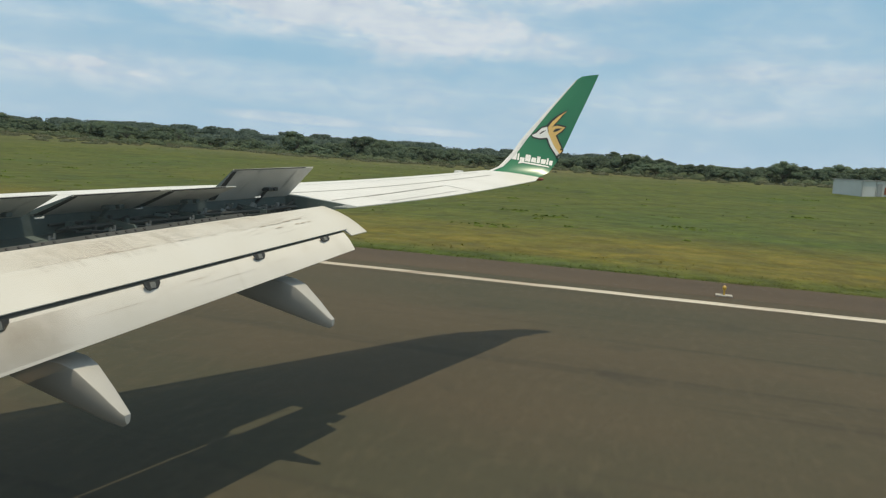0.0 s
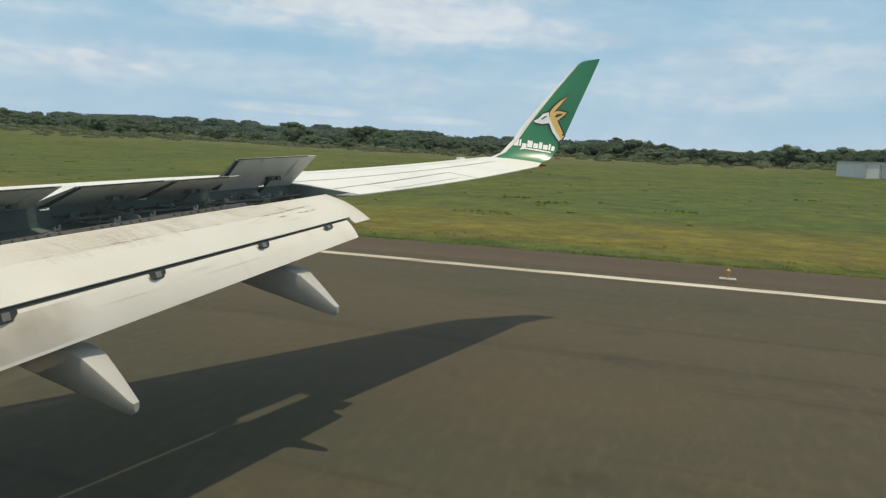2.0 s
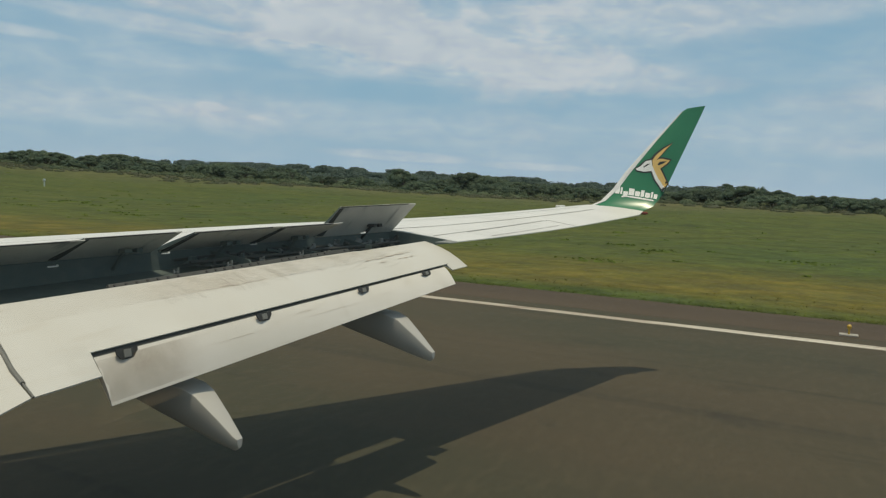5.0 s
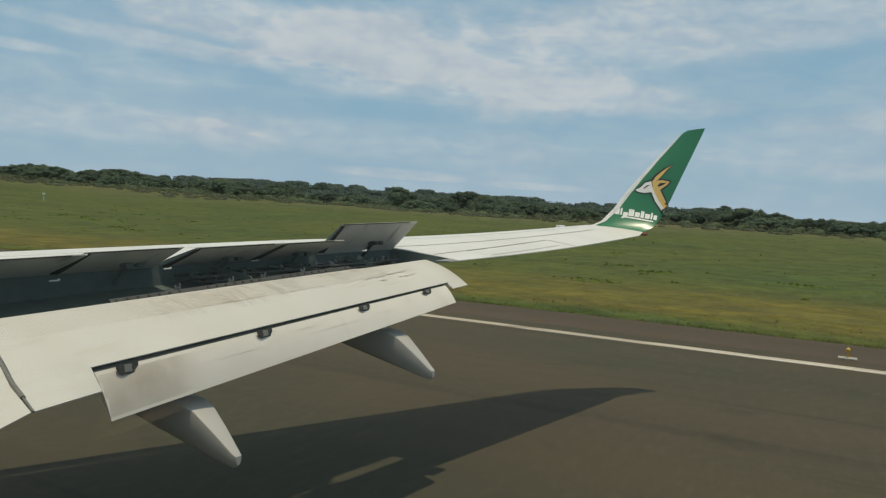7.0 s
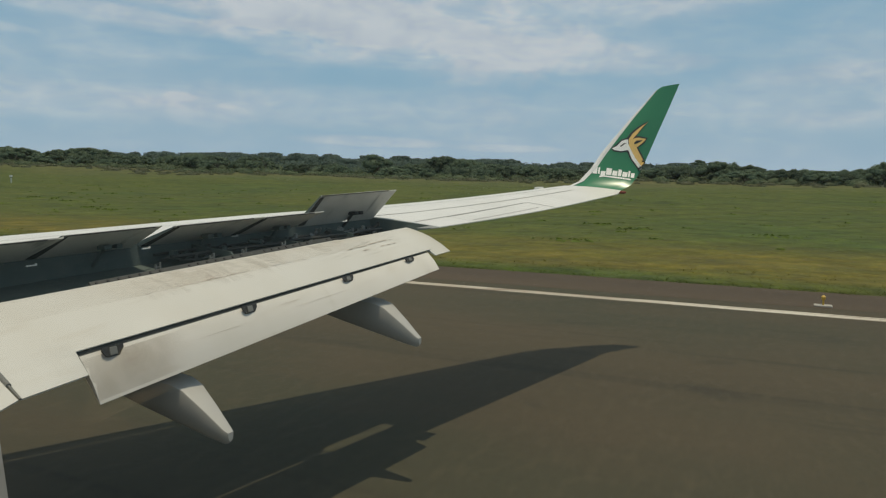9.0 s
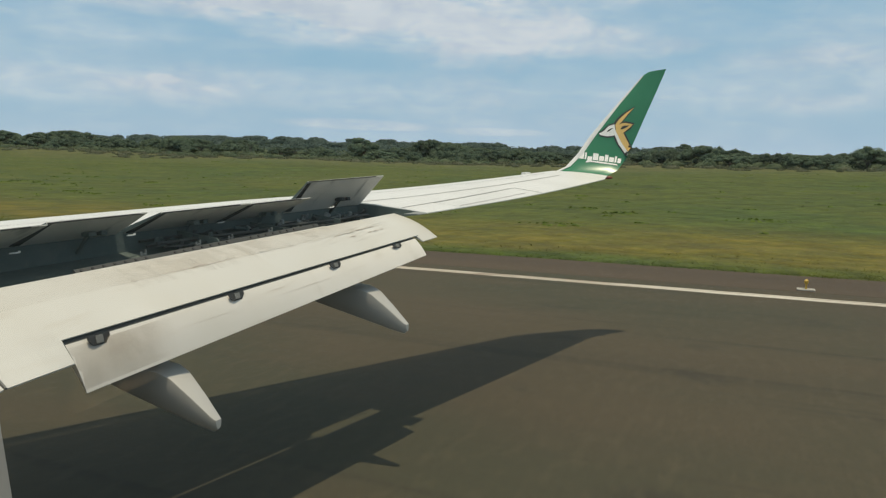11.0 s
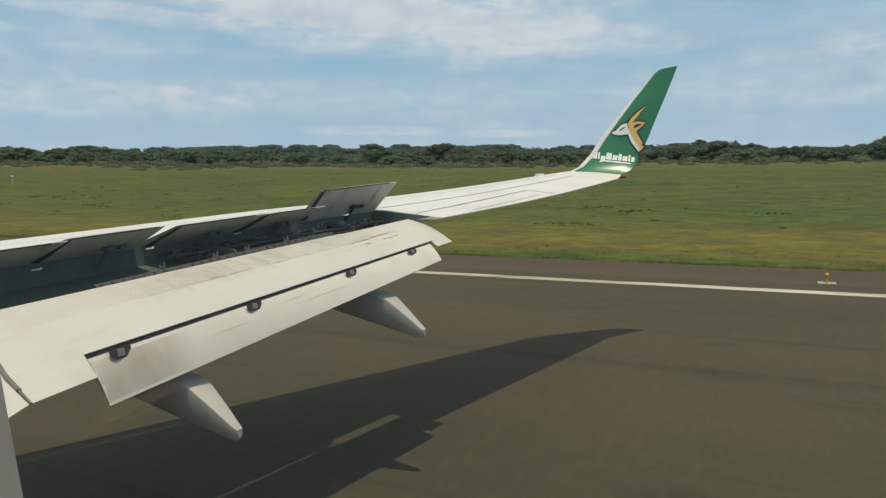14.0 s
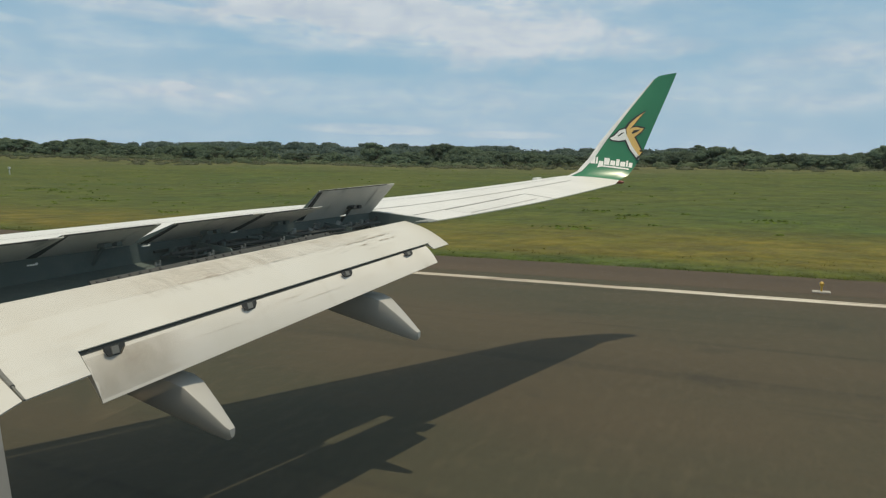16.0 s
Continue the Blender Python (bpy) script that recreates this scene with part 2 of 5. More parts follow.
LINE = material("runway_line_paint", (0.588, 0.5418, 0.4578), 0.7, spots=[
    (0.9, (0.3528, 0.2856, 0.21), 0.40, 0.68, 0.80, (1, 0.10, 1)), (4.0, (0.2268, 0.1596, 0.105), 0.50, 0.66, 0.80, (1.8, 0.06, 1)), (1.1, (0.2016, 0.1302, 0.084), 0.56, 0.70, 0.75, (1, 0.35, 1)),
    (25, (0.1512, 0.1302, 0.1008), 0.55, 0.70, 0.65, (1, 0.4, 1))])
TRUNK = material("bark", (0.085, 0.07, 0.055), 0.9, spots=[(3, (0.13, 0.115, 0.10), 0.45, 0.7, 0.8, (1, 1, 0.3))], bump=[(10, 0.5, 0.03)])


def stain_material(name, colour, scale, stretch, low, high, strength):
    """A thin film of dirt: broken up by noise and fading to nothing at the borders of its patch."""
    m = bpy.data.materials.new(name)
    m.use_nodes = True
    nodes, links = m.node_tree.nodes, m.node_tree.links
    bsdf = nodes["Principled BSDF"]
    bsdf.inputs["Base Color"].default_value, bsdf.inputs["Roughness"].default_value = (*colour, 1), 0.8
    co = nodes.new("ShaderNodeTexCoord")

    def calc(op, a, b):
        n = nodes.new("ShaderNodeMath")
        n.operation = op
        for i, v in enumerate((a, b)):
            if isinstance(v, (int, float)):
                n.inputs[i].default_value = v
            else:
                links.new(v, n.inputs[i])
        return n.outputs[0]

    mp = nodes.new("ShaderNodeMapping")
    mp.inputs["Scale"].default_value = stretch
    links.new(co.outputs["Object"], mp.inputs[0])
    n = nodes.new("ShaderNodeTexNoise")
    n.inputs["Scale"].default_value, n.inputs["Detail"].default_value, n.inputs["Roughness"].default_value = scale, 7, 0.65
    links.new(mp.outputs[0], n.inputs["Vector"])
    r = nodes.new("ShaderNodeMapRange")
    r.inputs["From Min"].default_value, r.inputs["From Max"].default_value, r.inputs["To Max"].default_value = low, high, strength
    links.new(n.outputs["Fac"], r.inputs["Value"])
    sep = nodes.new("ShaderNodeSeparateXYZ")
    links.new(co.outputs["Generated"], sep.inputs[0])
    fade = 1.0
    for k in (0, 1):
        u = calc("MULTIPLY", calc("MULTIPLY", sep.outputs[k], calc("SUBTRACT", 1.0, sep.outputs[k])), 4.0)
        fade = calc("MULTIPLY", u, fade)
    thin, mix = nodes.new("ShaderNodeBsdfTransparent"), nodes.new("ShaderNodeMixShader")
    links.new(calc("MULTIPLY", r.outputs[0], fade), mix.inputs[0])
    links.new(thin.outputs[0], mix.inputs[1])
    links.new(bsdf.outputs[0], mix.inputs[2])
    links.new(mix.outputs[0], nodes["Material Output"].inputs[0])
    return m


GRIME = stain_material("grime", (0.28, 0.200, 0.120), 1.3, (1.0, 0.8, 0.8), 0.20, 0.80, 0.60)
SMEAR = stain_material("smeared_dirt", (0.24, 0.185, 0.14), 6.0, (0.25, 3.0, 3.0), 0.52, 0.80, 0.38)
DRIP = stain_material("dirt_drips", (0.27, 0.195, 0.14), 4.0, (2.6, 0.4, 0.4), 0.50, 0.82, 0.36)
# dirt plus painted dimming of the flap front, where it turns from the sun
FILM = stain_material("dirt_and_dimming_film", (0.46, 0.37, 0.28), 1.6, (0.8, 0.8, 0.8), 0.20, 0.70, 0.26)
CREASE = stain_material("dirt_in_the_seam", (0.28, 0.21, 0.15), 5.0, (0.5, 3.0, 3.0), 0.52, 0.74, 0.45)


def leaf_material(name, colour, other, per_object, per_island):
    m = material(name, colour, 0.6, spots=[(0.35, other, 0.4, 0.65, 1.0, (1, 1, 1))], per_object=per_object, per_island=per_island, gloss=0.12)
    nodes, links = m.node_tree.nodes, m.node_tree.links
    bsdf = nodes["Principled BSDF"]
    thin = nodes.new("ShaderNodeBsdfTranslucent")
    links.new(bsdf.inputs["Base Color"].links[0].from_socket, thin.inputs["Color"])
    mix = nodes.new("ShaderNodeMixShader")
    mix.inputs[0].default_value = 0.42
    links.new(bsdf.outputs[0], mix.inputs[1])
    links.new(thin.outputs[0], mix.inputs[2])
    links.new(mix.outputs[0], nodes["Material Output"].inputs[0])
    return m


# distance haze is put into tree, thicket and woods colours: paler and bluer
LEAF = leaf_material("leaves", (0.098, 0.143, 0.096), (0.142, 0.184, 0.112), 0.32, 0.08)
THICKET = leaf_material("thicket_leaves", (0.138, 0.170, 0.092), (0.095, 0.134, 0.078), 0.0, 0.14)
WOODS = leaf_material("hazed_woods_leaves", (0.082, 0.120, 0.104), (0.104, 0.142, 0.114), 0.0, 0.10)
SCRUB = leaf_material("dry_scrub", (0.130, 0.134, 0.080), (0.105, 0.124, 0.070), 0.0, 0.2)
WEED = leaf_material("weed_leaves", (0.098, 0.146, 0.022), (0.130, 0.176, 0.028), 0.0, 0.2)


def grass_colour(name, blades):
    """Green field with a dry mown band beside the runway."""
    m = bpy.data.materials.new(name)
    m.use_nodes = True
    nodes, links = m.node_tree.nodes, m.node_tree.links
    bsdf = nodes["Principled BSDF"]
    bsdf.inputs["Roughness"].default_value, bsdf.inputs["Specular IOR Level"].default_value = 0.85, 0.2
    where = nodes.new("ShaderNodeTexCoord").outputs["Object"]
    sep = nodes.new("ShaderNodeSeparateXYZ")
    links.new(where, sep.inputs[0])

    def noise_at(scale, how, detail=6, rough=0.5):
        mp = nodes.new("ShaderNodeMapping")
        mp.inputs["Scale"].default_value = how
        links.new(where, mp.inputs[0])
        n = nodes.new("ShaderNodeTexNoise")
        n.inputs["Scale"].default_value, n.inputs["Detail"].default_value, n.inputs["Roughness"].default_value = scale, detail, rough
        links.new(mp.outputs[0], n.inputs["Vector"])
        return n.outputs["Fac"]

    def ramp(value, points):
        r = nodes.new("ShaderNodeValToRGB")
        links.new(value, r.inputs[0])
        while len(r.color_ramp.elements) < len(points):
            r.color_ramp.elements.new(0.5)
        for e, (at, c) in zip(r.color_ramp.elements, points):
            e.position, e.color = at, (*c, 1)
        return r.outputs[0]

    def mixed(f, a, b):
        mx = nodes.new("ShaderNodeMix")
        mx.data_type = "RGBA"
        links.new(f, mx.inputs["Factor"])
        links.new(a, mx.inputs["A"])
        links.new(b, mx.inputs["B"])
        return mx.outputs["Result"]

    field = ramp(noise_at(0.11, (1.0, 0.30, 1), 7, 0.60), [(0.34, (0.0350, 0.0560, 0.0068)), (0.50, (0.0640, 0.0810, 0.0090)), (0.66, (0.0960, 0.0990, 0.0140))])
    fine = ramp(noise_at(0.9, (0.6, 0.7, 1), 8, 0.66), [(0.34, (0.0250, 0.0430, 0.0054)), (0.51, (0.0640, 0.0815, 0.0085)), (0.68, (0.1040, 0.1110, 0.0150))])
    half = nodes.new("ShaderNodeValue")
    half.outputs[0].default_value = 0.46
    green = mixed(half.outputs[0], field, fine)
    lush = ramp(noise_at(0.055, (1.0, 0.55, 1), 6, 0.62), [(0.50, (0.0,) * 3), (0.62, (0.55,) * 3)])
    rank = ramp(noise_at(0.6, (0.6, 0.6, 1), 6), [(0.4, (0.0258, 0.05676, 0.0086)), (0.6, (0.05332, 0.08944, 0.01204))])
    green = mixed(lush, green, rank)
    tan = ramp(noise_at(0.10, (1.3, 0.25, 1), 8, 0.66), [(0.58, (0.0,) * 3), (0.70, (0.32,) * 3)])
    seed = ramp(noise_at(0.8, (0.5, 0.6, 1), 6), [(0.4, (0.0903, 0.07912, 0.02408)), (0.6, (0.1376, 0.1118, 0.03956))])
    green = mixed(tan, green, seed)
    dry = ramp(noise_at(0.7, (0.8, 0.35, 1), 8, 0.65), [(0.35, (0.0800, 0.0765, 0.0095)), (0.52, (0.1260, 0.1010, 0.0120)), (0.70, (0.1660, 0.1260, 0.0190))])
    # the band lies 6 to 14 m beyond the edge of the pavement, with a wandering border
    wobble = nodes.new("ShaderNodeMath")
    wobble.operation = "MULTIPLY_ADD"
    links.new(noise_at(0.25, (1, 0.3, 1)), wobble.inputs[0])
    wobble.inputs[1].default_value = 7.0
    links.new(sep.outputs[0], wobble.inputs[2])
    band = nodes.new("ShaderNodeMapRange")
    band.inputs["From Min"].default_value, band.inputs["From Max"].default_value = 28.0, 70.0
    links.new(wobble.outputs[0], band.inputs["Value"])
    k = lambda x: (x - 28.0) / 42.0
    mask = ramp(band.outputs[0], [(k(33.8), (0.05,) * 3), (k(36.5), (0.90,) * 3), (k(44.0), (0.82,) * 3), (k(52.0), (0.05,) * 3)])
    uneven = ramp(noise_at(0.16, (1.0, 0.35, 1), 7, 0.65), [(0.36, (0.55,) * 3), (0.56, (1.0,) * 3)])
    both = nodes.new("ShaderNodeMath")
    both.operation = "MULTIPLY"
    links.new(mask, both.inputs[0])
    links.new(uneven, both.inputs[1])
    last = mixed(both.outputs[0], green, dry)
    edge = nodes.new("ShaderNodeMapRange")
    edge.inputs["From Min"].default_value, edge.inputs["From Max"].default_value = 140.0, 190.0
    edge.inputs["To Max"].default_value = 0.7
    links.new(wobble.outputs[0], edge.inputs["Value"])
    beyond = nodes.new("ShaderNodeMapRange")
    beyond.inputs["From Min"].default_value, beyond.inputs["From Max"].default_value = 215.0, 250.0
    beyond.inputs["To Min"].default_value, beyond.inputs["To Max"].default_value = 1.0, 0.0
    links.new(wobble.outputs[0], beyond.inputs["Value"])
    verge = nodes.new("ShaderNodeMath")
    verge.operation = "MULTIPLY"
    links.new(edge.outputs[0], verge.inputs[0])
    links.new(beyond.outputs[0], verge.inputs[1])
    straw = ramp(noise_at(0.3, (1, 0.3, 1)), [(0.40, (0.086, 0.086, 0.0301)), (0.60, (0.1462, 0.1247, 0.0602))])
    last = mixed(verge.outputs[0], last, straw)
    # clumps a metre or two wide, seen along their length across the field
    for scale, how, lo, hi in ((0.42, (0.55, 0.7, 1), 0.80, 1.20), (1.5, (0.5, 0.8, 1), 0.80, 1.20), (5.5, (0.4, 1.0, 1), 0.84, 1.16)):
        clump = nodes.new("ShaderNodeMapRange")
        clump.inputs["From Min"].default_value, clump.inputs["From Max"].default_value = 0.34, 0.66
        clump.inputs["To Min"].default_value, clump.inputs["To Max"].default_value = lo, hi
        links.new(noise_at(scale, how, 7, 0.62), clump.inputs["Value"])
        shade = nodes.new("ShaderNodeHueSaturation")
        links.new(clump.outputs[0], shade.inputs["Value"])
        links.new(last, shade.inputs["Color"])
        last = shade.outputs[0]
    if blades:
        hsv = nodes.new("ShaderNodeHueSaturation")
        r = nodes.new("ShaderNodeMapRange")
        r.inputs["To Min"].default_value, r.inputs["To Max"].default_value = 0.95, 1.75
        links.new(nodes.new("ShaderNodeNewGeometry").outputs["Random Per Island"], r.inputs["Value"])
        links.new(r.outputs[0], hsv.inputs["Value"])
        links.new(last, hsv.inputs["Color"])
        last = hsv.outputs[0]
    else:
        over = None
        for scale, how, strength, far_ in ((0.45, (0.6, 0.8, 1), 0.8, 0.9), (2.2, (0.4, 1, 1), 0.6, 0.16)):
            b = nodes.new("ShaderNodeBump")
            b.inputs["Strength"].default_value, b.inputs["Distance"].default_value = strength, far_
            links.new(noise_at(scale, how, 8), b.inputs["Height"])
            if over:
                links.new(over, b.inputs["Normal"])
            over = b.outputs[0]
        links.new(over, bsdf.inputs["Normal"])
    links.new(last, bsdf.inputs["Base Color"])
    if blades:
        thin, mx = nodes.new("ShaderNodeBsdfTranslucent"), nodes.new("ShaderNodeMixShader")
        links.new(last, thin.inputs["Color"])
        mx.inputs[0].default_value = 0.5
        links.new(bsdf.outputs[0], mx.inputs[1])
        links.new(thin.outputs[0], mx.inputs[2])
        links.new(mx.outputs[0], nodes["Material Output"].inputs[0])
    return m


GROUND = grass_colour("grass_ground", False)
BLADES = grass_colour("grass_blades", True)


# ---- mesh helpers ----
def mesh_of(name, verts, faces, mats, smooth=False, slots=None):
    me = bpy.data.meshes.new(name)
    me.from_pydata([tuple(v) for v in verts], [], [tuple(f) for f in faces])
    for m in mats if isinstance(mats, (list, tuple)) else [mats]:
        me.materials.append(m)
    if slots is not None:
        me.polygons.foreach_set("material_index", slots)
    if smooth:
        me.polygons.foreach_set("use_smooth", [True] * len(me.polygons))
        me.set_sharp_from_angle(angle=radians(35))
    me.update()
    return me


def array_mesh(name, verts, tris, mat):
    """A mesh from arrays of vertices and triangles."""
    me = bpy.data.meshes.new(name)
    me.vertices.add(len(verts))
    me.vertices.foreach_set("co", np.asarray(verts, np.float32).ravel())
    n = len(tris)
    me.loops.add(3 * n)
    me.loops.foreach_set("vertex_index", np.asarray(tris, np.int32).ravel())
    me.polygons.add(n)
    me.polygons.foreach_set("loop_start", np.arange(0, 3 * n, 3, dtype=np.int32))
    me.materials.append(mat)
    me.update(calc_edges=True)
    return me


def part(name, me, parent, label=""):
    ob = new(name, me)
    ob.parent = parent
    return tagged(ob, label=label)


def loft(rings, caps=True):
    """Closed rings of points joined into a skin."""
    n, verts, faces = len(rings[0]), [], []
    for r in rings:
        verts += r
    for i in range(len(rings) - 1):
        for j in range(n):
            a, b = i * n + j, i * n + (j + 1) % n
            faces.append((a, b, b + n, a + n))
    if caps:
        faces.append(tuple(reversed(range(n))))
        faces.append(tuple(range((len(rings) - 1) * n, len(rings) * n)))
    return verts, faces


def joined(pieces):
    verts, faces = [], []
    for v, f in pieces:
        k = len(verts)
        verts += list(v)
        faces += [tuple(i + k for i in one) for one in f]
    return verts, faces


def box(cx, cy, cz, sx, sy, sz, turn=None, bevel=0.0):
    bm = bmesh.new()
    bmesh.ops.create_cube(bm, size=1.0, matrix=Matrix.Diagonal((sx, sy, sz, 1)))
    if bevel:
        bmesh.ops.bevel(bm, geom=bm.edges[:], offset=bevel, segments=2, affect="EDGES", profile=0.6)
    m = Matrix.Translation((cx, cy, cz)) @ (turn or Matrix())
    bm.transform(m)
    v = [tuple(x.co) for x in bm.verts]
    bm.verts.index_update()
    f = [tuple(x.index for x in face.verts) for face in bm.faces]
    bm.free()
    return v, f


def rod(a, b, r, sides=8, r2=None):
    a, b = Vector(a), Vector(b)
    q = (b - a).to_track_quat("Z", "Y")
    rings = []
    for p, rr in ((a, r), (b, r if r2 is None else r2)):
        rings.append([tuple(p + q @ Vector((rr * math.cos(t * math.tau / sides), rr * math.sin(t * math.tau / sides), 0))) for t in range(sides)])
    return loft(rings)


# ---- ground, runway ----
def rise(x, y):
    """Height of the field: level beside the runway, then rising to a low ridge, higher farther ahead."""
    x, y = np.asarray(x, float), np.asarray(y, float)
    s = np.clip((x - 55) / 150, 0, 1)
    s = s * s * (3 - 2 * s)
    far = np.clip((y - 40) / 330, 0, 1)
    back = np.clip((x - 230) / 200, 0, 1)
    ridge = 1.4 * np.exp(-((x - 400) / 70) ** 2) * np.clip((y - 60) / 160, 0, 1)
    roll = 0.35 * np.sin(x * 0.061 + 1.3) * np.sin(y * 0.043 + 0.4) * np.clip((x - 40) / 40, 0, 1)
    return s * (1.9 + 6.2 * far * far * (3 - 2 * far)) + 4.2 * back * back * (3 - 2 * back) + ridge + roll - 0.03


def build_ground():
    xs = np.concatenate([[-3000, -1000, -200, -40, 10, 28], np.arange(29.5, 60, 2.0), np.arange(60, 300, 6.0), np.arange(300, 700, 40.0), [800, 1200, 2000, 3500]])
    ys = np.concatenate([[-3500, -1500, -600, -300], np.arange(-200, 420, 6.0), np.arange(420, 900, 40.0), [1000, 1400, 2200, 4000]])
    gx, gy = np.meshgrid(xs, ys, indexing="ij")
    gz = rise(gx, gy)
    gz[xs < 29] = -0.12
    n = len(ys)
    verts = np.stack([gx, gy, gz], -1).reshape(-1, 3)
    i, j = np.meshgrid(np.arange(len(xs) - 1), np.arange(n - 1), indexing="ij")
    a = (i * n + j).ravel()
    tris = np.concatenate([np.stack([a, a + n, a + n + 1], 1), np.stack([a, a + n + 1, a + 1], 1)])
    me = array_mesh("ground", verts, tris, GROUND)
    me.polygons.foreach_set("use_smooth", [True] * len(me.polygons))
    tagged(new("ground", me), "green grass field with a dry yellow mown band along the runway", "ground", kind="structure")


def build_runway():
    edge = random.Random(4)
    ys = [-1500, -400] + [-120 + 1.5 * i for i in range(260)] + [400, 1000, 2500]
    verts, faces = [], []
    for y in ys:
        x = 29.35 + (edge.uniform(-0.10, 0.10) if -120 <= y <= 270 else 0)
        verts += [(-34, y, -0.3), (-34, y, 0), (x - 0.05, y, 0), (x, y, -0.02), (x + 0.02, y, -0.3)]
    for i in range(len(ys) - 1):
        for j in range(4):
            a = i * 5 + j
            faces.append((a, a + 5, a + 6, a + 1))
    tagged(new("runway", mesh_of("runway", verts, faces, ASPHALT)), "worn brown-grey asphalt runway with dark tyre rubber streaks", "runway", kind="structure")
    v, f = [], []
    for i, y in enumerate(ys):
        w = edge.uniform(-0.03, 0.03)
        v += [(25.9 + w, y, 0.0), (25.91 + w, y, 0.006), (29.24, y, 0.006), (29.26, y, 0.0)]
        if i:
            for j in range(3):
                a = (i - 1) * 4 + j
                f.append((a, a + 4, a + 5, a + 1))
    tagged(new("runway_shoulder", mesh_of("runway_shoulder", v, f, SHOULDER)), "darker reddish-brown asphalt shoulder beyond the edge line", "shoulder", kind="structure")
    v, f = [], []
    ys = [-1500, -400] + [-120 + 0.8 * i for i in range(480)] + [400, 1000, 2500]
    for i, y in enumerate(ys):
        w = edge.uniform(-0.02, 0.02)
        v += [(24.47 + w, y, 0.0), (24.48 + w, y, 0.005), (24.94 + w, y, 0.005), (24.95 + w, y, 0.0)]
        if i:
            for j in range(3):
                a = (i - 1) * 4 + j
                f.append((a, a + 4, a + 5, a + 1))
    tagged(new("runway_edge_line", mesh_of("runway_edge_line", v, f, LINE)), "worn white painted edge line on the asphalt runway", "marking", kind="structure")


def build_touchdown_bars():
    """Three long painted bars of the touchdown zone, already passed by."""
    r = random.Random(31)
    for x0 in (6.45, 9.25, 12.05):
        v, f = [], []
        ys = [-41.5 + 0.75 * i for i in range(31)]
        for i, y in enumerate(ys):
            a, b = r.uniform(-0.012, 0.012), r.uniform(-0.012, 0.012)
            v += [(x0 + a, y, 0.0), (x0 + a + 0.01, y, 0.005), (x0 + 1.5 + b - 0.01, y, 0.005), (x0 + 1.5 + b, y, 0.0)]
            if i:
                for j in range(3):
                    k = (i - 1) * 4 + j
                    f.append((k, k + 4, k + 5, k + 1))
        tagged(new("touchdown_bar", mesh_of("touchdown_bar", v, f, LINE)), "wide white painted touchdown bar on the asphalt runway", "marking", kind="structure")


build_ground()
build_runway()
build_touchdown_bars()

# ---- airplane ----
plane = tagged(new("airplane"), "white airliner with a green-tipped wing, flaps lowered and spoilers raised", "airplane")
plane.empty_display_size = 0.5
plane.matrix_basis = NOSE_DOWN


def le(x):
    return -8.1 + 0.52 * (17 - x)


def te(x):
    return -9.4 + 0.23 * (17 - x)


def z_te(x):
    return 3.374 + 0.06 * (x - 14.15) - 0.045 * math.sin(math.pi * min(1.0, max(0.0, (x - 10.8) / 6)))


def swell(x):
    return 0.17 + 0.016 * max(0.0, 12 - x)


def z_up(x, s):
    """Upper skin of the wing at a share s of the chord."""
    if s < 0.3:
        shape = 0.35 + 0.65 * math.sin(math.pi / 2 * math.sqrt(max(s, 0) / 0.3))
    else:
        u = (s - 0.3) / 0.7
        shape = 1 - (0.6 * u + 0.4 * u * u)
    return z_te(x) + swell(x) * shape - 0.006 * max(0.0, 12 - x) * max(0.0, 1 - s / 0.61)


def z_low(x, s):
    c = le(x) - te(x)
    return z_te(x) + 0.35 * swell(x) * (1 - s) - 0.07 * c * math.sin(math.pi * max(s, 0) ** 0.8)


def at(x, s):
    return le(x) + s * (te(x) - le(x))


def wing_ring(x, s0, s1):
    """One closed section of the wing box between two shares of the chord."""
    ups = [s0 + (s1 - s0) * k for k in (0.01, 0.05, 0.14, 0.28, 0.45, 0.65, 0.85, 1.0)]
    ring = [(x, at(x, s0), 0.5 * (z_up(x, s0) + z_low(x, s0)))]
    ring += [(x, at(x, s), z_up(x, s)) for s in ups]
    ring += [(x, at(x, s), min(z_low(x, s), z_up(x, s) - 0.012)) for s in reversed(ups)]
    return ring


HINGE = 0.61


def ail_front(x):
    """Share of the chord at which the aileron begins."""
    return 0.82 - 0.085 * min(1.0, max(0.0, (x - 11.95) / 2.2))


SLAT = 0.075


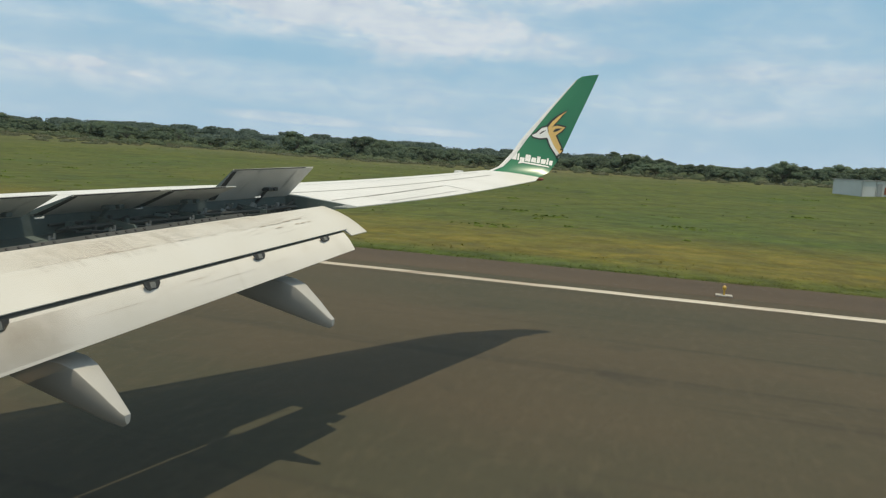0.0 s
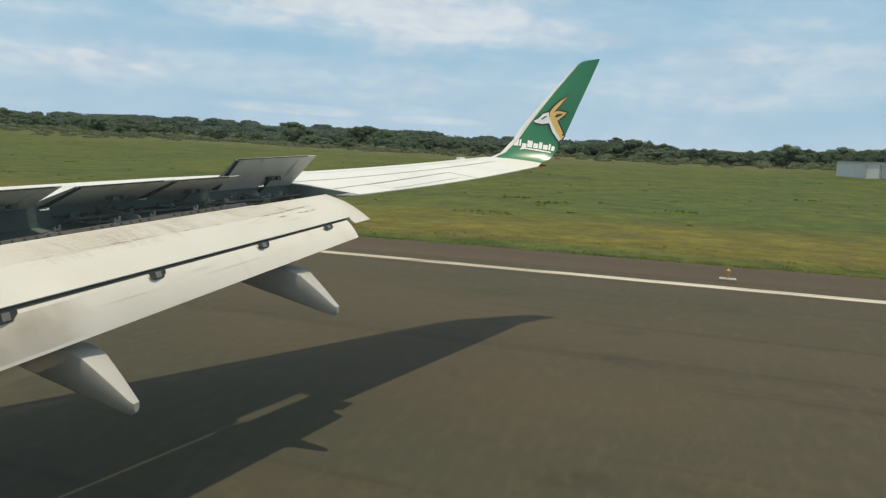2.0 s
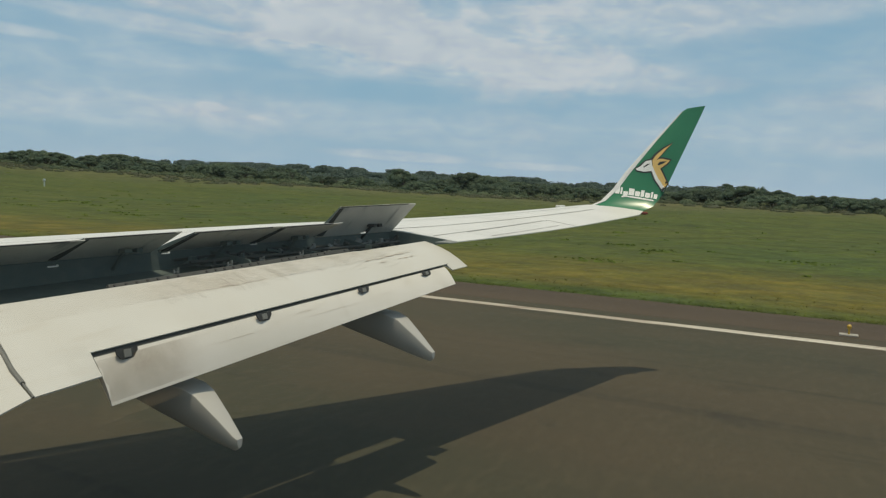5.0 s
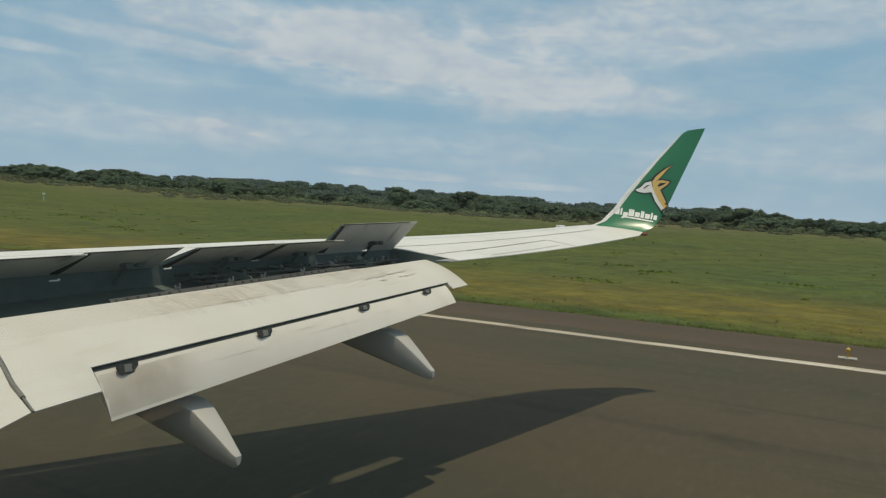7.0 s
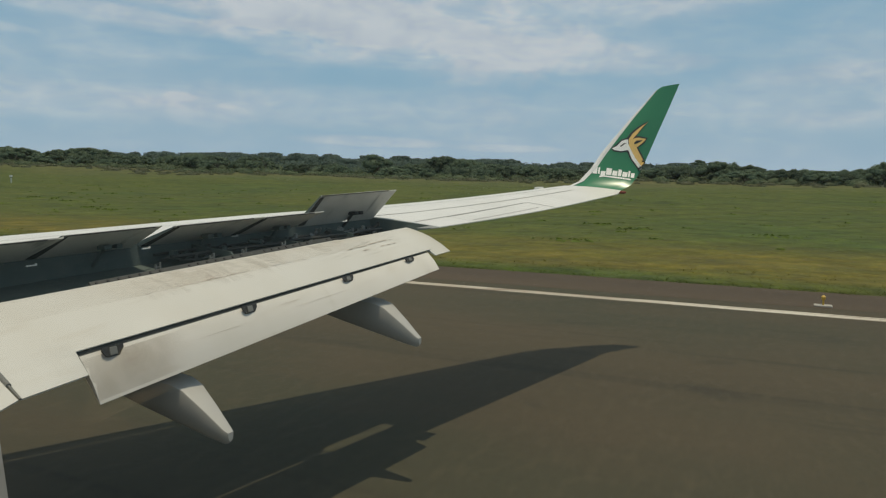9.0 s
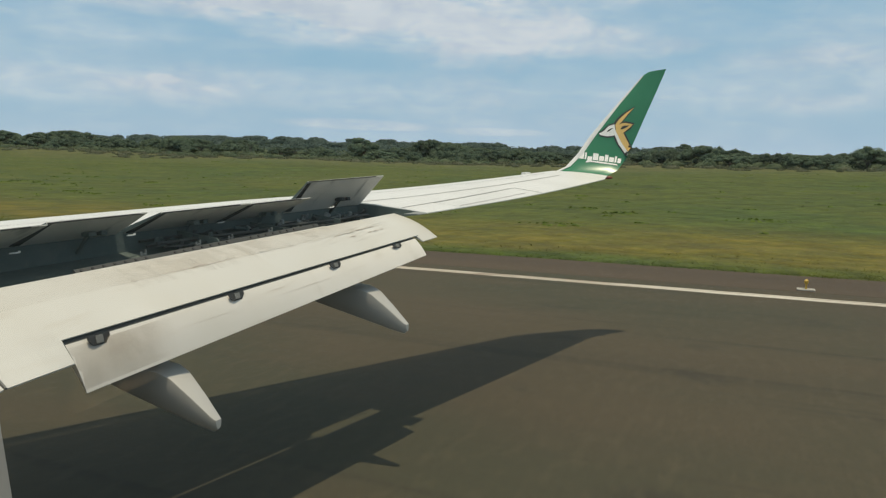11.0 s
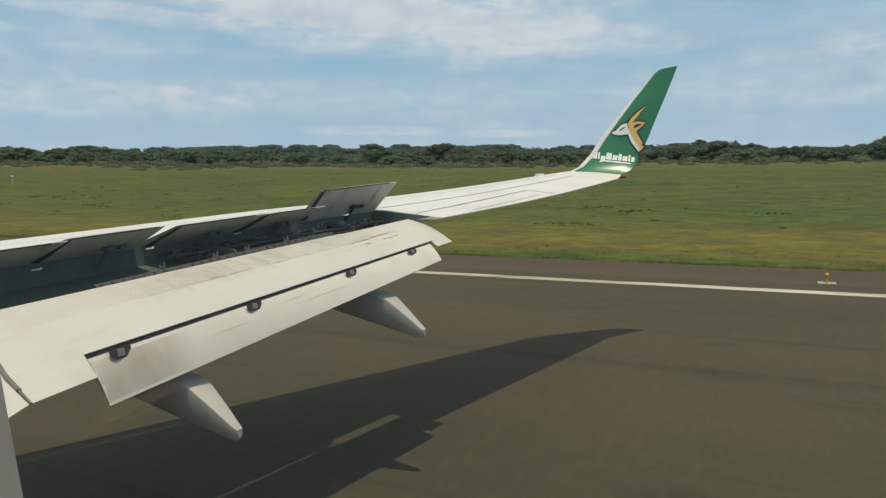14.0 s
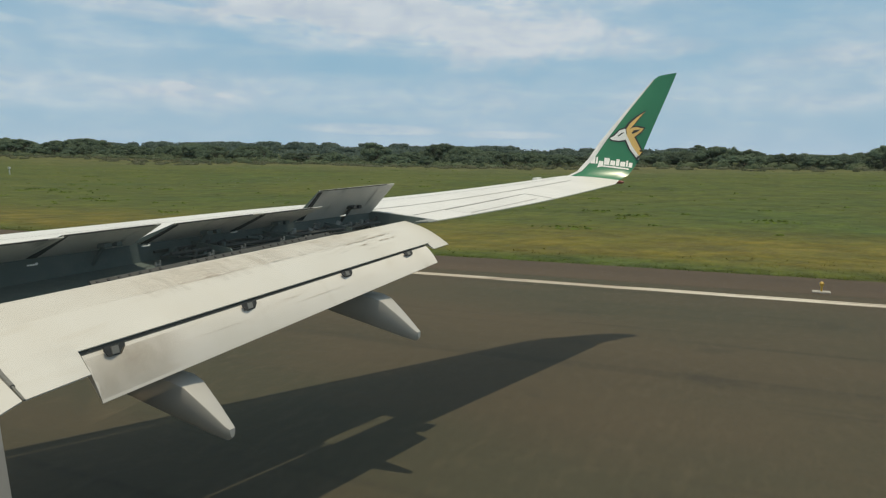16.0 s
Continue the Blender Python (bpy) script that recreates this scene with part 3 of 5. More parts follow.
def build_wing():
    def span(x0, x1, s1, n=8):
        xs = [x0 + (x1 - x0) * i / n for i in range(n + 1)]
        return loft([wing_ring(x, SLAT, s1(x) if callable(s1) else s1) for x in xs])

    def diagonal():
        """The fixed skin beside the outermost spoiler, cut on the slant towards the aileron."""
        rings = []
        for k in (0.0, 0.5, 1.0):
            ring = []
            for x, y, z in wing_ring(11.5, SLAT, 1.0):
                share = (y - le(11.5)) / (te(11.5) - le(11.5))
                x0 = 11.10 - 0.06 * max(0.0, (share - HINGE) / (1 - HINGE))
                xx = x0 + (11.92 - x0) * k
                up_side = z > 0.5 * (z_up(11.5, share) + min(z_low(11.5, share), z_up(11.5, share) - 0.012))
                zz = z_up(xx, share) if up_side else min(z_low(xx, share), z_up(xx, share) - 0.012)
                if share < SLAT + 1e-4:
                    zz = 0.5 * (z_up(xx, share) + z_low(xx, share))
                ring.append((xx, at(xx, share), zz))
            rings.append(ring)
        return loft(rings)

    pieces = [span(1.9, 11.10, HINGE, 16), diagonal(), span(11.92, 14.28, lambda x: ail_front(x) - 0.006, 5), span(14.28, 16.74, 1.0, 6)]
    wing = part("wing", mesh_of("wing", *joined(pieces), WING, smooth=True), plane, "white painted wing with grey panel seams")
    rings = []
    for i in range(21):
        x = 5.0 + (16.6 - 5.0) * i / 20
        ring = [(x, at(x, -0.015), z_up(x, 0) - 0.02)]
        ring += [(x, at(x, s), z_up(x, s) + 0.004) for s in (0.0, 0.015, 0.035, SLAT - 0.0025)]
        ring += [(x, at(x, s), z_up(x, s) - 0.035) for s in (0.04, 0.015)]
        rings.append(ring)
    part("slat", mesh_of("slat", *loft(rings), SILVER, smooth=True), wing, "bare metal leading edge slat")
    # aileron with its own gaps
    rings = []
    for i in range(7):
        x = 11.926 + (14.274 - 11.926) * i / 6
        f0 = ail_front(x)
        ring = [(x, at(x, f0 - 0.012), 0.5 * (z_up(x, f0) + z_low(x, f0)))]
        shares = (f0 + 0.008, f0 + 0.05, 0.94, 1.0)
        ring += [(x, at(x, s), z_up(x, s)) for s in shares]
        ring += [(x, at(x, s), min(z_low(x, s), z_up(x, s) - 0.012)) for s in reversed(shares)]
        rings.append(ring)
    ail = part("aileron", mesh_of("aileron", *loft(rings), WING, smooth=True), plane, "white aileron level with the wing")

    def seam(s0, s1, x0, x1, width, owner):
        v, f, n = [], [], 24
        for i in range(n + 1):
            x = x0 + (x1 - x0) * i / n
            s = s0 + (s1 - s0) * i / n
            w = width / (le(x) - te(x))
            v += [(x, at(x, s - w), z_up(x, s - w) + 0.003), (x, at(x, s + w), z_up(x, s + w) + 0.003)]
            if i:
                a = 2 * i - 2
                f.append((a, a + 1, a + 3, a + 2))
        part("seam", mesh_of("seam", v, f, SEAM), owner)

    seam(HINGE, 0.55, 11.12, 16.2, 0.012, wing)
    seam(0.85, ail_front(11.95) - 0.006, 11.12, 11.95, 0.012, wing)
    seam(0.815, 0.735, 11.95, 14.20, 0.014, wing)
    seam(0.965, 0.92, 11.97, 14.0, 0.010, ail)
    seam(0.35, 0.35, 5.0, 16.2, 0.006, wing)
    v = [(14.30, at(14.30, 0.74), z_up(14.3, 0.74) + 0.004), (14.27, at(14.27, 0.735), z_up(14.27, 0.735) + 0.004),
         (14.25, at(14.25, 0.99), z_up(14.25, 0.99) + 0.004), (14.28, at(14.28, 0.99), z_up(14.28, 0.99) + 0.004)]
    part("seam", mesh_of("seam", v, [(0, 1, 2, 3)], SEAM), ail)
    x = 16.2
    part("vent", mesh_of("vent", *box(x, at(x, 0.10), z_up(x, 0.10) + 0.01, 0.34, 0.10, 0.06, bevel=0.02), WING), wing, "small white fairing on the skin")
    return wing


wing = build_wing()


# blended winglet: front and rear corner of each section
WLET = [((16.74, le(16.74), 3.60), (16.74, te(16.74), z_te(16.74))), ((16.95, -8.213, 3.655), (17.0, -9.343, 3.591)), ((17.10, -8.43, 3.775), (17.20, -9.50, 3.69)),
        ((17.25, -8.655, 4.06), (17.42, -9.646, 3.95)), ((17.39, -8.835, 4.381), (17.51, -9.789, 4.321)), ((17.50, -9.052, 4.676), (17.60, -9.944, 4.742)),
        ((17.67, -9.351, 5.072), (17.73, -10.137, 5.255)), ((17.795, -9.681, 5.473), (17.83, -10.289, 5.668)), ((17.825, -9.855, 5.675), (17.845, -10.32, 5.761)), ((17.838, -9.985, 5.755), (17.85, -10.338, 5.801))]


def build_winglet():
    def ring(k, s0, s1, grow=0.0):
        a, b = Vector(WLET[k][0]), Vector(WLET[k][1])
        before, after = WLET[max(k - 1, 0)], WLET[min(k + 1, len(WLET) - 1)]
        up = (Vector(after[0]) + Vector(after[1])) - (Vector(before[0]) + Vector(before[1]))
        n = (b - a).cross(up).normalized()
        if k == 0:
            n = Vector((0, 0, 1))
        if n.x > 0 and k > 0:
            n = -n
        c = (b - a).length
        shares = [s0 + (s1 - s0) * i / 6 for i in range(7)]
        th = lambda s: c * 0.045 * (math.sqrt(max(s, 0.0)) * 2.2 * (1 - s) + 0.04) + grow
        return [tuple(a.lerp(b, s) + n * th(s)) for s in shares] + [tuple(a.lerp(b, s) - n * th(s)) for s in reversed(shares[1:] if s0 == 0 else shares)]

    ks = range(1, len(WLET))
    wl_ = part("winglet", mesh_of("winglet", *loft([ring(k, 0.0, 1.0) for k in ks]), GREEN, smooth=True), plane, "glossy green painted upturned winglet")
    part("winglet_root", mesh_of("winglet_root", *loft([ring(0, 0.0, 1.0), ring(1, 0.0, 1.0, 0.001)]), WING, smooth=True), wl_, "white painted skin below the green winglet")
    part("leading_edge", mesh_of("leading_edge", *loft([ring(k, 0.0, (0.10, 0.10, 0.10, 0.11, 0.125, 0.125, 0.115, 0.10, 0.07)[k], 0.004) for k in range(9)]), SILVER, smooth=True), wl_, "pale bare metal leading edge")
    # emblem, in metres on the face: along the chord and up the span
    o, e1, e2 = Vector((17.545, -9.585, 4.73)), Vector((0, -0.9975, 0.07)), Vector((0.2879, 0.067, 0.9553))
    nrm = Vector((-0.9577, 0.0202, 0.2872))

    def face_point(u, v):
        p = o + e1 * u + e2 * v
        return p

    def drape(u, v, lift):
        """The point on the inboard skin of the winglet over the flat emblem plan."""
        p = face_point(u, v)
        hit_, place, _, _ = wl_.ray_cast(p + nrm * 0.6, -nrm)
        return tuple((place if hit_ else p) + nrm * lift)

    def patch(name, pts, mat, lift, label=""):
        bm = bmesh.new()
        vs = [bm.verts.new((u, v, 0)) for u, v in pts]
        bm.faces.new(vs)
        bm.normal_update()
        bmesh.ops.triangulate(bm, faces=bm.faces[:])
        bmesh.ops.subdivide_edges(bm, edges=bm.edges[:], cuts=3, use_grid_fill=True)
        for v in bm.verts:
            v.co = drape(v.co.x, v.co.y, lift)
        me = bpy.data.meshes.new(name)
        bm.to_mesh(me)
        bm.free()
        me.materials.append(mat)
        part(name, me, wl_, label)

    bpy.context.view_layer.update()
    OUT = [(0.204, 0.302), (0.015, 0.199), (-0.098, 0.115), (-0.163, 0.052), (-0.231, -0.046), (-0.343, -0.075), (-0.463, -0.188), (-0.552, -0.242), (-0.524, -0.3), (-0.363, -0.337), (-0.232, -0.326),
           (-0.165, -0.491), (0.018, -0.765), (0.128, -0.603), (0.05, -0.42), (-0.026, -0.248), (0.092, -0.165), (0.17, -0.062), (0.02, -0.025), (-0.07, -0.02), (0.0, 0.07), (0.09, 0.18)]
    WHITE = [(-0.223, -0.067), (-0.343, -0.096), (-0.443, -0.203), (-0.544, -0.251), (-0.5, -0.29), (-0.363, -0.321), (-0.216, -0.303), (-0.145, -0.493), (0.018, -0.74), (0.057, -0.678), (-0.086, -0.458), (-0.204, -0.195)]
    HORN = [(0.180, 0.275), (0.015, 0.170), (-0.124, 0.045), (-0.203, -0.07), (-0.200, -0.15), (-0.085, -0.03), (-0.01, 0.06), (0.075, 0.17)]
    EAR = [(-0.178, -0.10), (-0.204, -0.205), (-0.086, -0.458), (0.055, -0.678), (0.112, -0.601), (0.03, -0.42), (-0.046, -0.254), (0.084, -0.152), (0.147, -0.08), (0.0, -0.045), (-0.07, -0.05)]
    def grown(pts, by):
        """The outline pushed outward by a few millimetres."""
        got = []
        area = sum(a[0] * b[1] - b[0] * a[1] for a, b in zip(pts, pts[1:] + pts[:1]))
        sign = 1 if area > 0 else -1
        for i, p in enumerate(pts):
            a, b = Vector(pts[i - 1]), Vector(pts[(i + 1) % len(pts)])
            d = (b - a).normalized()
            got.append((p[0] + sign * by * d.y, p[1] - sign * by * d.x))
        return got

    patch("emblem_outline", grown(OUT, 0.014), EMB_BLACK, 0.004, "black outline of a plain emblem")
    patch("emblem_shape", WHITE, EMB_WHITE, 0.008, "white emblem shape")
    patch("emblem_shape", HORN, EMB_GOLD, 0.008, "golden yellow curved emblem shape")
    patch("emblem_shape", EAR, EMB_GOLD, 0.008, "golden yellow emblem shape")
    patch("emblem_mark", [(-0.385, -0.215), (-0.304, -0.154), (-0.238, -0.146), (-0.283, -0.172), (-0.360, -0.229)], EMB_BLACK, 0.011)
    patch("emblem_mark", [(-0.10, -0.165), (-0.05, -0.108), (0.08, -0.100), (0.025, -0.142), (-0.075, -0.185)], EMB_BLACK, 0.011)
    # the airline's name as plain bars
    widths = [0.092, 0.036, 0.094, 0.108, 0.096, 0.066, 0.096, 0.036, 0.066]
    tall = [0.150, 0.154, 0.108, 0.154, 0.110, 0.152, 0.110, 0.148, 0.108]
    drop = [0, 0, -0.035, 0, 0, 0, 0, 0, 0]
    u = -0.937
    for w, h, d in zip(widths, tall, drop):
        base = -0.794 - 0.138 * (u + 0.937) + d
        patch("name_bar", [(u, base), (u + w, base - 0.138 * w), (u + w + 0.012, base + h - 0.138 * w), (u + 0.012, base + h)], EMB_WHITE, 0.006, "plain white bar")
        u += w + 0.018
    patch("name_bar", [(-0.800, -0.893), (-0.785, -0.855), (-0.72, -0.845), (-0.45, -0.880), (-0.17, -0.930), (-0.15, -0.962), (-0.45, -0.918), (-0.70, -0.878)], EMB_WHITE, 0.006, "white underline")
    v, f = loft([[(17.0 + 0.030 * math.cos(t) * r, -9.31 - 1.0 * d, 3.552 + 0.026 * math.sin(t) * r) for t in [i * math.tau / 8 for i in range(8)]] for d, r in ((-0.12, 0.6), (0.0, 1.1), (0.09, 1.2), (0.14, 0.5))])
    part("tip_light", mesh_of("tip_light", v, f, RED, smooth=True), wl_, "small reddish position light")


build_winglet()


# ---- flaps ----
def line3(p, q):
    def f(x):
        k = (x - p[0]) / (q[0] - p[0])
        return Vector((x, p[1] + k * (q[1] - p[1]), p[2] + k * (q[2] - p[2])))
    return f


FRONT = line3((11.05, -7.511, 3.156), (5.75, -6.45, 2.822))
SLOT = line3((10.70, -8.056, 2.898), (5.75, -7.26, 2.478))
INNER = line3((5.70, -7.41, 2.30), (4.90, -7.615, 2.324))
INBOARD = line3((5.01, -7.587, 2.321), (4.74, -7.665, 2.285))
OUTER = line3((11.05, -8.187, 2.844), (10.70, -8.13, 2.815))


def AFT(x):
    """Rear edge of the aft flap, swept a little against the line of its front edge."""
    return Vector((5.80, -7.43, 2.033)).lerp(Vector((10.51, -8.26, 2.649)), (x - 5.85) / 4.75)


def foil_ring(a, b, nose, thick, camber, tail=None):
    """A closed section of a flap from its front edge a to its rear edge b; nose: how far it rounds ahead of a."""
    d = b - a
    n = Vector((0, -d.z, d.y)).normalized()
    if n.z < 0:
        n = -n
    c = d.length
    e = d / c
    ring = [a - e * nose * 0.55 - n * nose * 0.45, a - e * nose * 0.35 - n * nose * 0.12]
    for s in (0, 0.15, 0.35, 0.55, 0.78, 1.0):
        ring.append(a + d * s + n * camber * c * math.sin(math.pi * s))
    if tail is not None:
        ring += [tail, tail - n * 0.012]
    else:
        ring += [b - n * 0.002, b - n * 0.006]
    for s in (1.0, 0.7, 0.4, 0.1):
        ring.append(a + d * s + n * (camber * c * math.sin(math.pi * s) * 0.6 - 0.010 - thick * (1 - s)))
    ring.append(a - e * nose * 0.30 - n * (nose * 0.8))
    return [tuple(p) for p in ring]


def build_flaps():
    def span(x0, x1, front, rear, nose, thick, camber, n=10, tail=None, shift=(0, 0)):
        rings = []
        for i in range(n + 1):
            x = x0 + (x1 - x0) * i / n
            rings.append(foil_ring(front(x + shift[0] * (1 - i / n)), rear(x + shift[1] * (1 - i / n)), nose, thick, camber, tail(x) if tail else None))
        return loft(rings)

    pieces = [span(5.045, 5.74, FRONT, SLOT, 0.16, 0.13, 0.06, 3, INNER, (0.27, 0.12)), span(5.74, 9.72, FRONT, SLOT, 0.16, 0.13, 0.06), span(9.72, 10.70, FRONT, SLOT, 0.07, 0.10, 0.06, 4), span(10.70, 11.05, FRONT, OUTER, 0.06, 0.09, 0.06, 3)]
    flap = part("flap", mesh_of("flap", *joined(pieces), FLAP, smooth=True), plane, "dirty off-white main flap, fully lowered")
    inner = part("flap", mesh_of("flap", *span(5.01, 2.2, FRONT, SLOT, 0.16, 0.13, 0.06, 8, INBOARD, (0.26, 0.115)), FLAP, smooth=True), plane, "off-white inboard flap, lowered")
    # aft flap hangs below the slot
    lead = lambda x: SLOT(x) + (AFT(x) - SLOT(x)) * 0.08 + Vector((0, 0.012, -0.014))
    # nose faces take the near-black grey, painting the slot's shade
    aft = part("aft_flap", mesh_of("aft_flap", *span(5.86, 10.62, lead, AFT, 0.15, 0.06, 0.045, 12, None, (-0.09, 0.0)), [AFT_PAINT, BEAM], smooth=True, slots=[1 if k % 15 in (0, 1, 14) else 0 for k in range(180)] + [0, 0]), plane, "off-white aft flap with dark hinge cut-outs")
    for x in (6.02, 7.49, 8.96, 10.15):
        p, q = SLOT(x), AFT(x)
        d = (q - p).normalized()
        n = Vector((0, -d.z, d.y)).normalized()
        if n.z < 0:
            n = -n
        turn = Matrix((Vector((1, 0, 0)), d, n)).transposed().to_4x4()
        size = (q - p).length * 0.20
        c = p + d * (size * 0.55 + 0.03) + n * 0.008
        half = size * 0.5
        plan = [(-0.115, -half), (0.105, -half), (0.105, half * 0.35), (0.085, half * 0.75), (0.055, half), (-0.050, half), (-0.080, half * 0.75), (-0.115, half * -0.2)]
        rings = [[tuple(c + turn.to_3x3() @ Vector((u + 0.03, w, hgt))) for u, w in plan] for hgt in (-0.004, 0.006)]
        well = part("hinge_cutout", mesh_of("hinge_cutout", *loft(rings), BLACK), aft, "black hinge cut-out")
        c = c + n * 0.006
        part("hinge_block", mesh_of("hinge_block", *box(c.x + 0.025, c.y, c.z, 0.075, size * 0.74, 0.014, turn, 0.006), PALE), well, "grey hinge block")
    # rod in the gap between the two flaps
    stops = [FRONT(5.29).lerp(SLOT(5.15), 0.5) + Vector((0, 0, 0.050)), SLOT(5.145) + Vector((0, 0, 0.006)), SLOT(5.145).lerp(INNER(5.03), 0.5) + Vector((0, 0, 0.004)), INNER(5.03)]
    rods = joined([rod(stops[0], stops[1], 0.020), rod(stops[1], stops[2], 0.020), rod(stops[2], stops[3], 0.009)])
    part("gap_seal", mesh_of("gap_seal", *rods, PALE, smooth=True), flap, "dark grey seal rod")
    # black scrapes on the outer end of the main flap
    r = random.Random(11)
    for x0, s, w in ((9.45, 0.45, 0.10), (9.60, 0.44, 0.22), (9.86, 0.42, 0.16), (10.05, 0.41, 0.18), (10.28, 0.40, 0.06), (9.62, 0.58, 0.12), (9.98, 0.57, 0.07), (10.08, 0.575, 0.10), (10.22, 0.57, 0.06)):
        pts = []
        for side in (1, -1):
            for i in range(7):
                k = i / 6 if side == 1 else 1 - i / 6
                x = x0 + w * k
                p, q = FRONT(x), SLOT(x)
                ss = s + side * r.uniform(0.004, 0.014)
                d = q - p
                n = Vector((0, -d.z, d.y)).normalized()
                n = -n if n.z < 0 else n
                pts.append(tuple(p + d * ss + n * (0.06 * d.length * math.sin(math.pi * ss) + 0.006)))
        part("scrape", mesh_of("scrape", pts, [tuple(range(len(pts)))], SCRAPE), flap)

    # brown grime on the painted skins, thinning out towards its borders; FILM carries shading too
    bpy.context.view_layer.update()

    def grime(owner, x0, x1, front, rear, s0, s1, mat):
        v, f, nx, ns_ = [], [], 36, 16
        lift = Vector((0, -0.25, 1)).normalized()
        for i in range(nx + 1):
            x = x0 + (x1 - x0) * i / nx
            for k in range(ns_ + 1):
                q = front(x).lerp(rear(x), s0 + (s1 - s0) * k / ns_)
                found, place, normal, _ = owner.ray_cast(q + lift * 0.5, -lift)
                v.append(tuple((place + lift * 0.006) if found else q - lift * 0.03))
        for i in range(nx):
            for k in range(ns_):
                a = i * (ns_ + 1) + k
                f.append((a, a + ns_ + 1, a + ns_ + 2, a + 1))
        part("grime", mesh_of("grime", v, f, mat, smooth=True), owner, "brown grime and shading film on the paint")

    grime(aft, 5.60, 6.75, SLOT, AFT, 0.15, 1.2, GRIME)
    grime(flap, 5.30, 10.60, FRONT, SLOT, -0.02, 0.46, FILM)
    grime(flap, 6.50, 8.60, FRONT, SLOT, 0.02, 0.60, DRIP)
    grime(flap, 8.20, 10.00, FRONT, SLOT, 0.02, 0.50, DRIP)
    grime(flap, 8.70, 10.65, FRONT, SLOT, 0.20, 0.75, SMEAR)
    grime(flap, 6.10, 8.90, FRONT, SLOT, 0.42, 0.47, CREASE)
    # thin dark scores along the aft flap
    for x0, x1, s0, s1, wide in ((6.70, 7.65, 0.50, 0.535, 0.008), (7.95, 9.05, 0.53, 0.56, 0.013), (7.90, 8.25, 0.33, 0.34, 0.010), (9.15, 9.50, 0.52, 0.53, 0.008)):
        v = []
        for side in (0, 1):
            for i in range(9):
                k = i / 8 if side == 0 else 1 - i / 8
                x = x0 + (x1 - x0) * k
                q = SLOT(x).lerp(AFT(x), s0 + (s1 - s0) * k + (wide * math.sin(math.pi * k) * r.uniform(0.5, 1.0) if side else 0.0))
                lift = Vector((0, -0.25, 1)).normalized()
                found, place, normal, _ = aft.ray_cast(q + lift * 0.5, -lift)
                v.append(tuple((place if found else q) + lift * 0.006))
        part("score", mesh_of("score", v, [tuple(range(len(v)))], SCRAPE), aft)


build_flaps()


def build_spoilers():
    panels = [(4.2, 6.632, 0.70, 17.9, (6.55, -5.626, 3.013)), (6.638, 7.69, 0.68, 19.9, (7.70, -5.959, 3.096)), (7.77, 8.842, 0.64, 19.3, (8.80, -6.277, 3.162)), (8.848, 9.70, 0.62, 19, None), (9.80, 11.07, 0.595, 42, (10.1, -7.05, 3.291))]
    for x0, x1, long, lift, fit in panels:
        rings = []
        for i in range(7):
            x = x0 + (x1 - x0) * i / 6
            y, z = at(x, HINGE), z_up(x, HINGE)
            d = Vector((0, -math.cos(radians(lift)), math.sin(radians(lift))))
            n = Vector((0, math.sin(radians(lift)), math.cos(radians(lift))))
            h = Vector((x, y - 0.015, z))
            # the outer side of the second panel is cut back towards the trailing edge
            cut = Vector((-0.12 if i == 6 and x1 == 7.69 else 0.0, 0, 0))
            rings.append([tuple(h), tuple(h + d * 0.3 * long + n * 0.004 + cut * 0.3), tuple(h + d * long + cut), tuple(h + d * long - n * 0.012 + cut), tuple(h + d * 0.45 * long - n * 0.035 + cut * 0.45), tuple(h - n * 0.05)])
        v, f = loft(rings)
        # inboard end cap takes the dark bay colour for the shade in the gap
        me = mesh_of("spoiler", v, f, [SPOILER, WING, COVE], slots=[1 if (k % 6) in (0, 1) else 0 for k in range(36)] + [2, 0])
        sp = part("spoiler", me, plane, "raised spoiler panel with a bare grey underside" if lift < 30 else "spoiler panel raised high, bare grey underside")

        def under(x, k, drop):
            d = Vector((0, -math.cos(radians(lift)), math.sin(radians(lift))))
            n = Vector((0, math.sin(radians(lift)), math.cos(radians(lift))))
            return Vector((x, at(x, HINGE) - 0.015, z_up(x, HINGE))) + d * long * k - n * drop

        # dark rubber edge seals, a rib and the actuator fitting below
        part("edge_seal", mesh_of("edge_seal", *rod(under(x0 + 0.01, 1.0, 0.012), under(x1 - 0.14, 1.0, 0.012), 0.008, 5), BLACK), sp)
        # added black strip stands for the shade beside the gap between panels
        skin = lambda k: 0.05 - 0.0333 * k if k < 0.45 else 0.035 - 0.0418 * (k - 0.45)
        rings = []
        for k in (0.06, 0.45, 0.96):
            wide = 0.105 - 0.045 * k
            rings.append([tuple(under(x0 + u, k, skin(k) + w)) for u, w in ((0.002, 0.001), (wide, 0.001), (wide - 0.01, 0.010), (0.012, 0.010))])
        part("side_seal", mesh_of("side_seal", *loft(rings), BLACK), sp, "dark strip painting the shade along the panel's side")
        m = x0 + (x1 - x0) * 0.6
        p = under(m, 0.35, 0.065)
        part("actuator", mesh_of("actuator", *joined([box(p.x, p.y, p.z, 0.10, 0.12, 0.05, bevel=0.01), box(p.x + 0.16, p.y, p.z, 0.08, 0.10, 0.05, bevel=0.01), rod(p, p + Vector((0.02, 0.22, -0.22)), 0.022)]), BLACK if lift > 30 else COVE), sp, "dark actuator fitting")
        if fit:
            q = Vector(fit)
            part("latch", mesh_of("latch", *joined([box(q.x, q.y, q.z, 0.11, 0.02, 0.014, bevel=0.003), box(q.x + 0.05, q.y, q.z + 0.008, 0.018, 0.02, 0.018, bevel=0.003)]), EMB_WHITE), sp, "small white fitting")


build_spoilers()


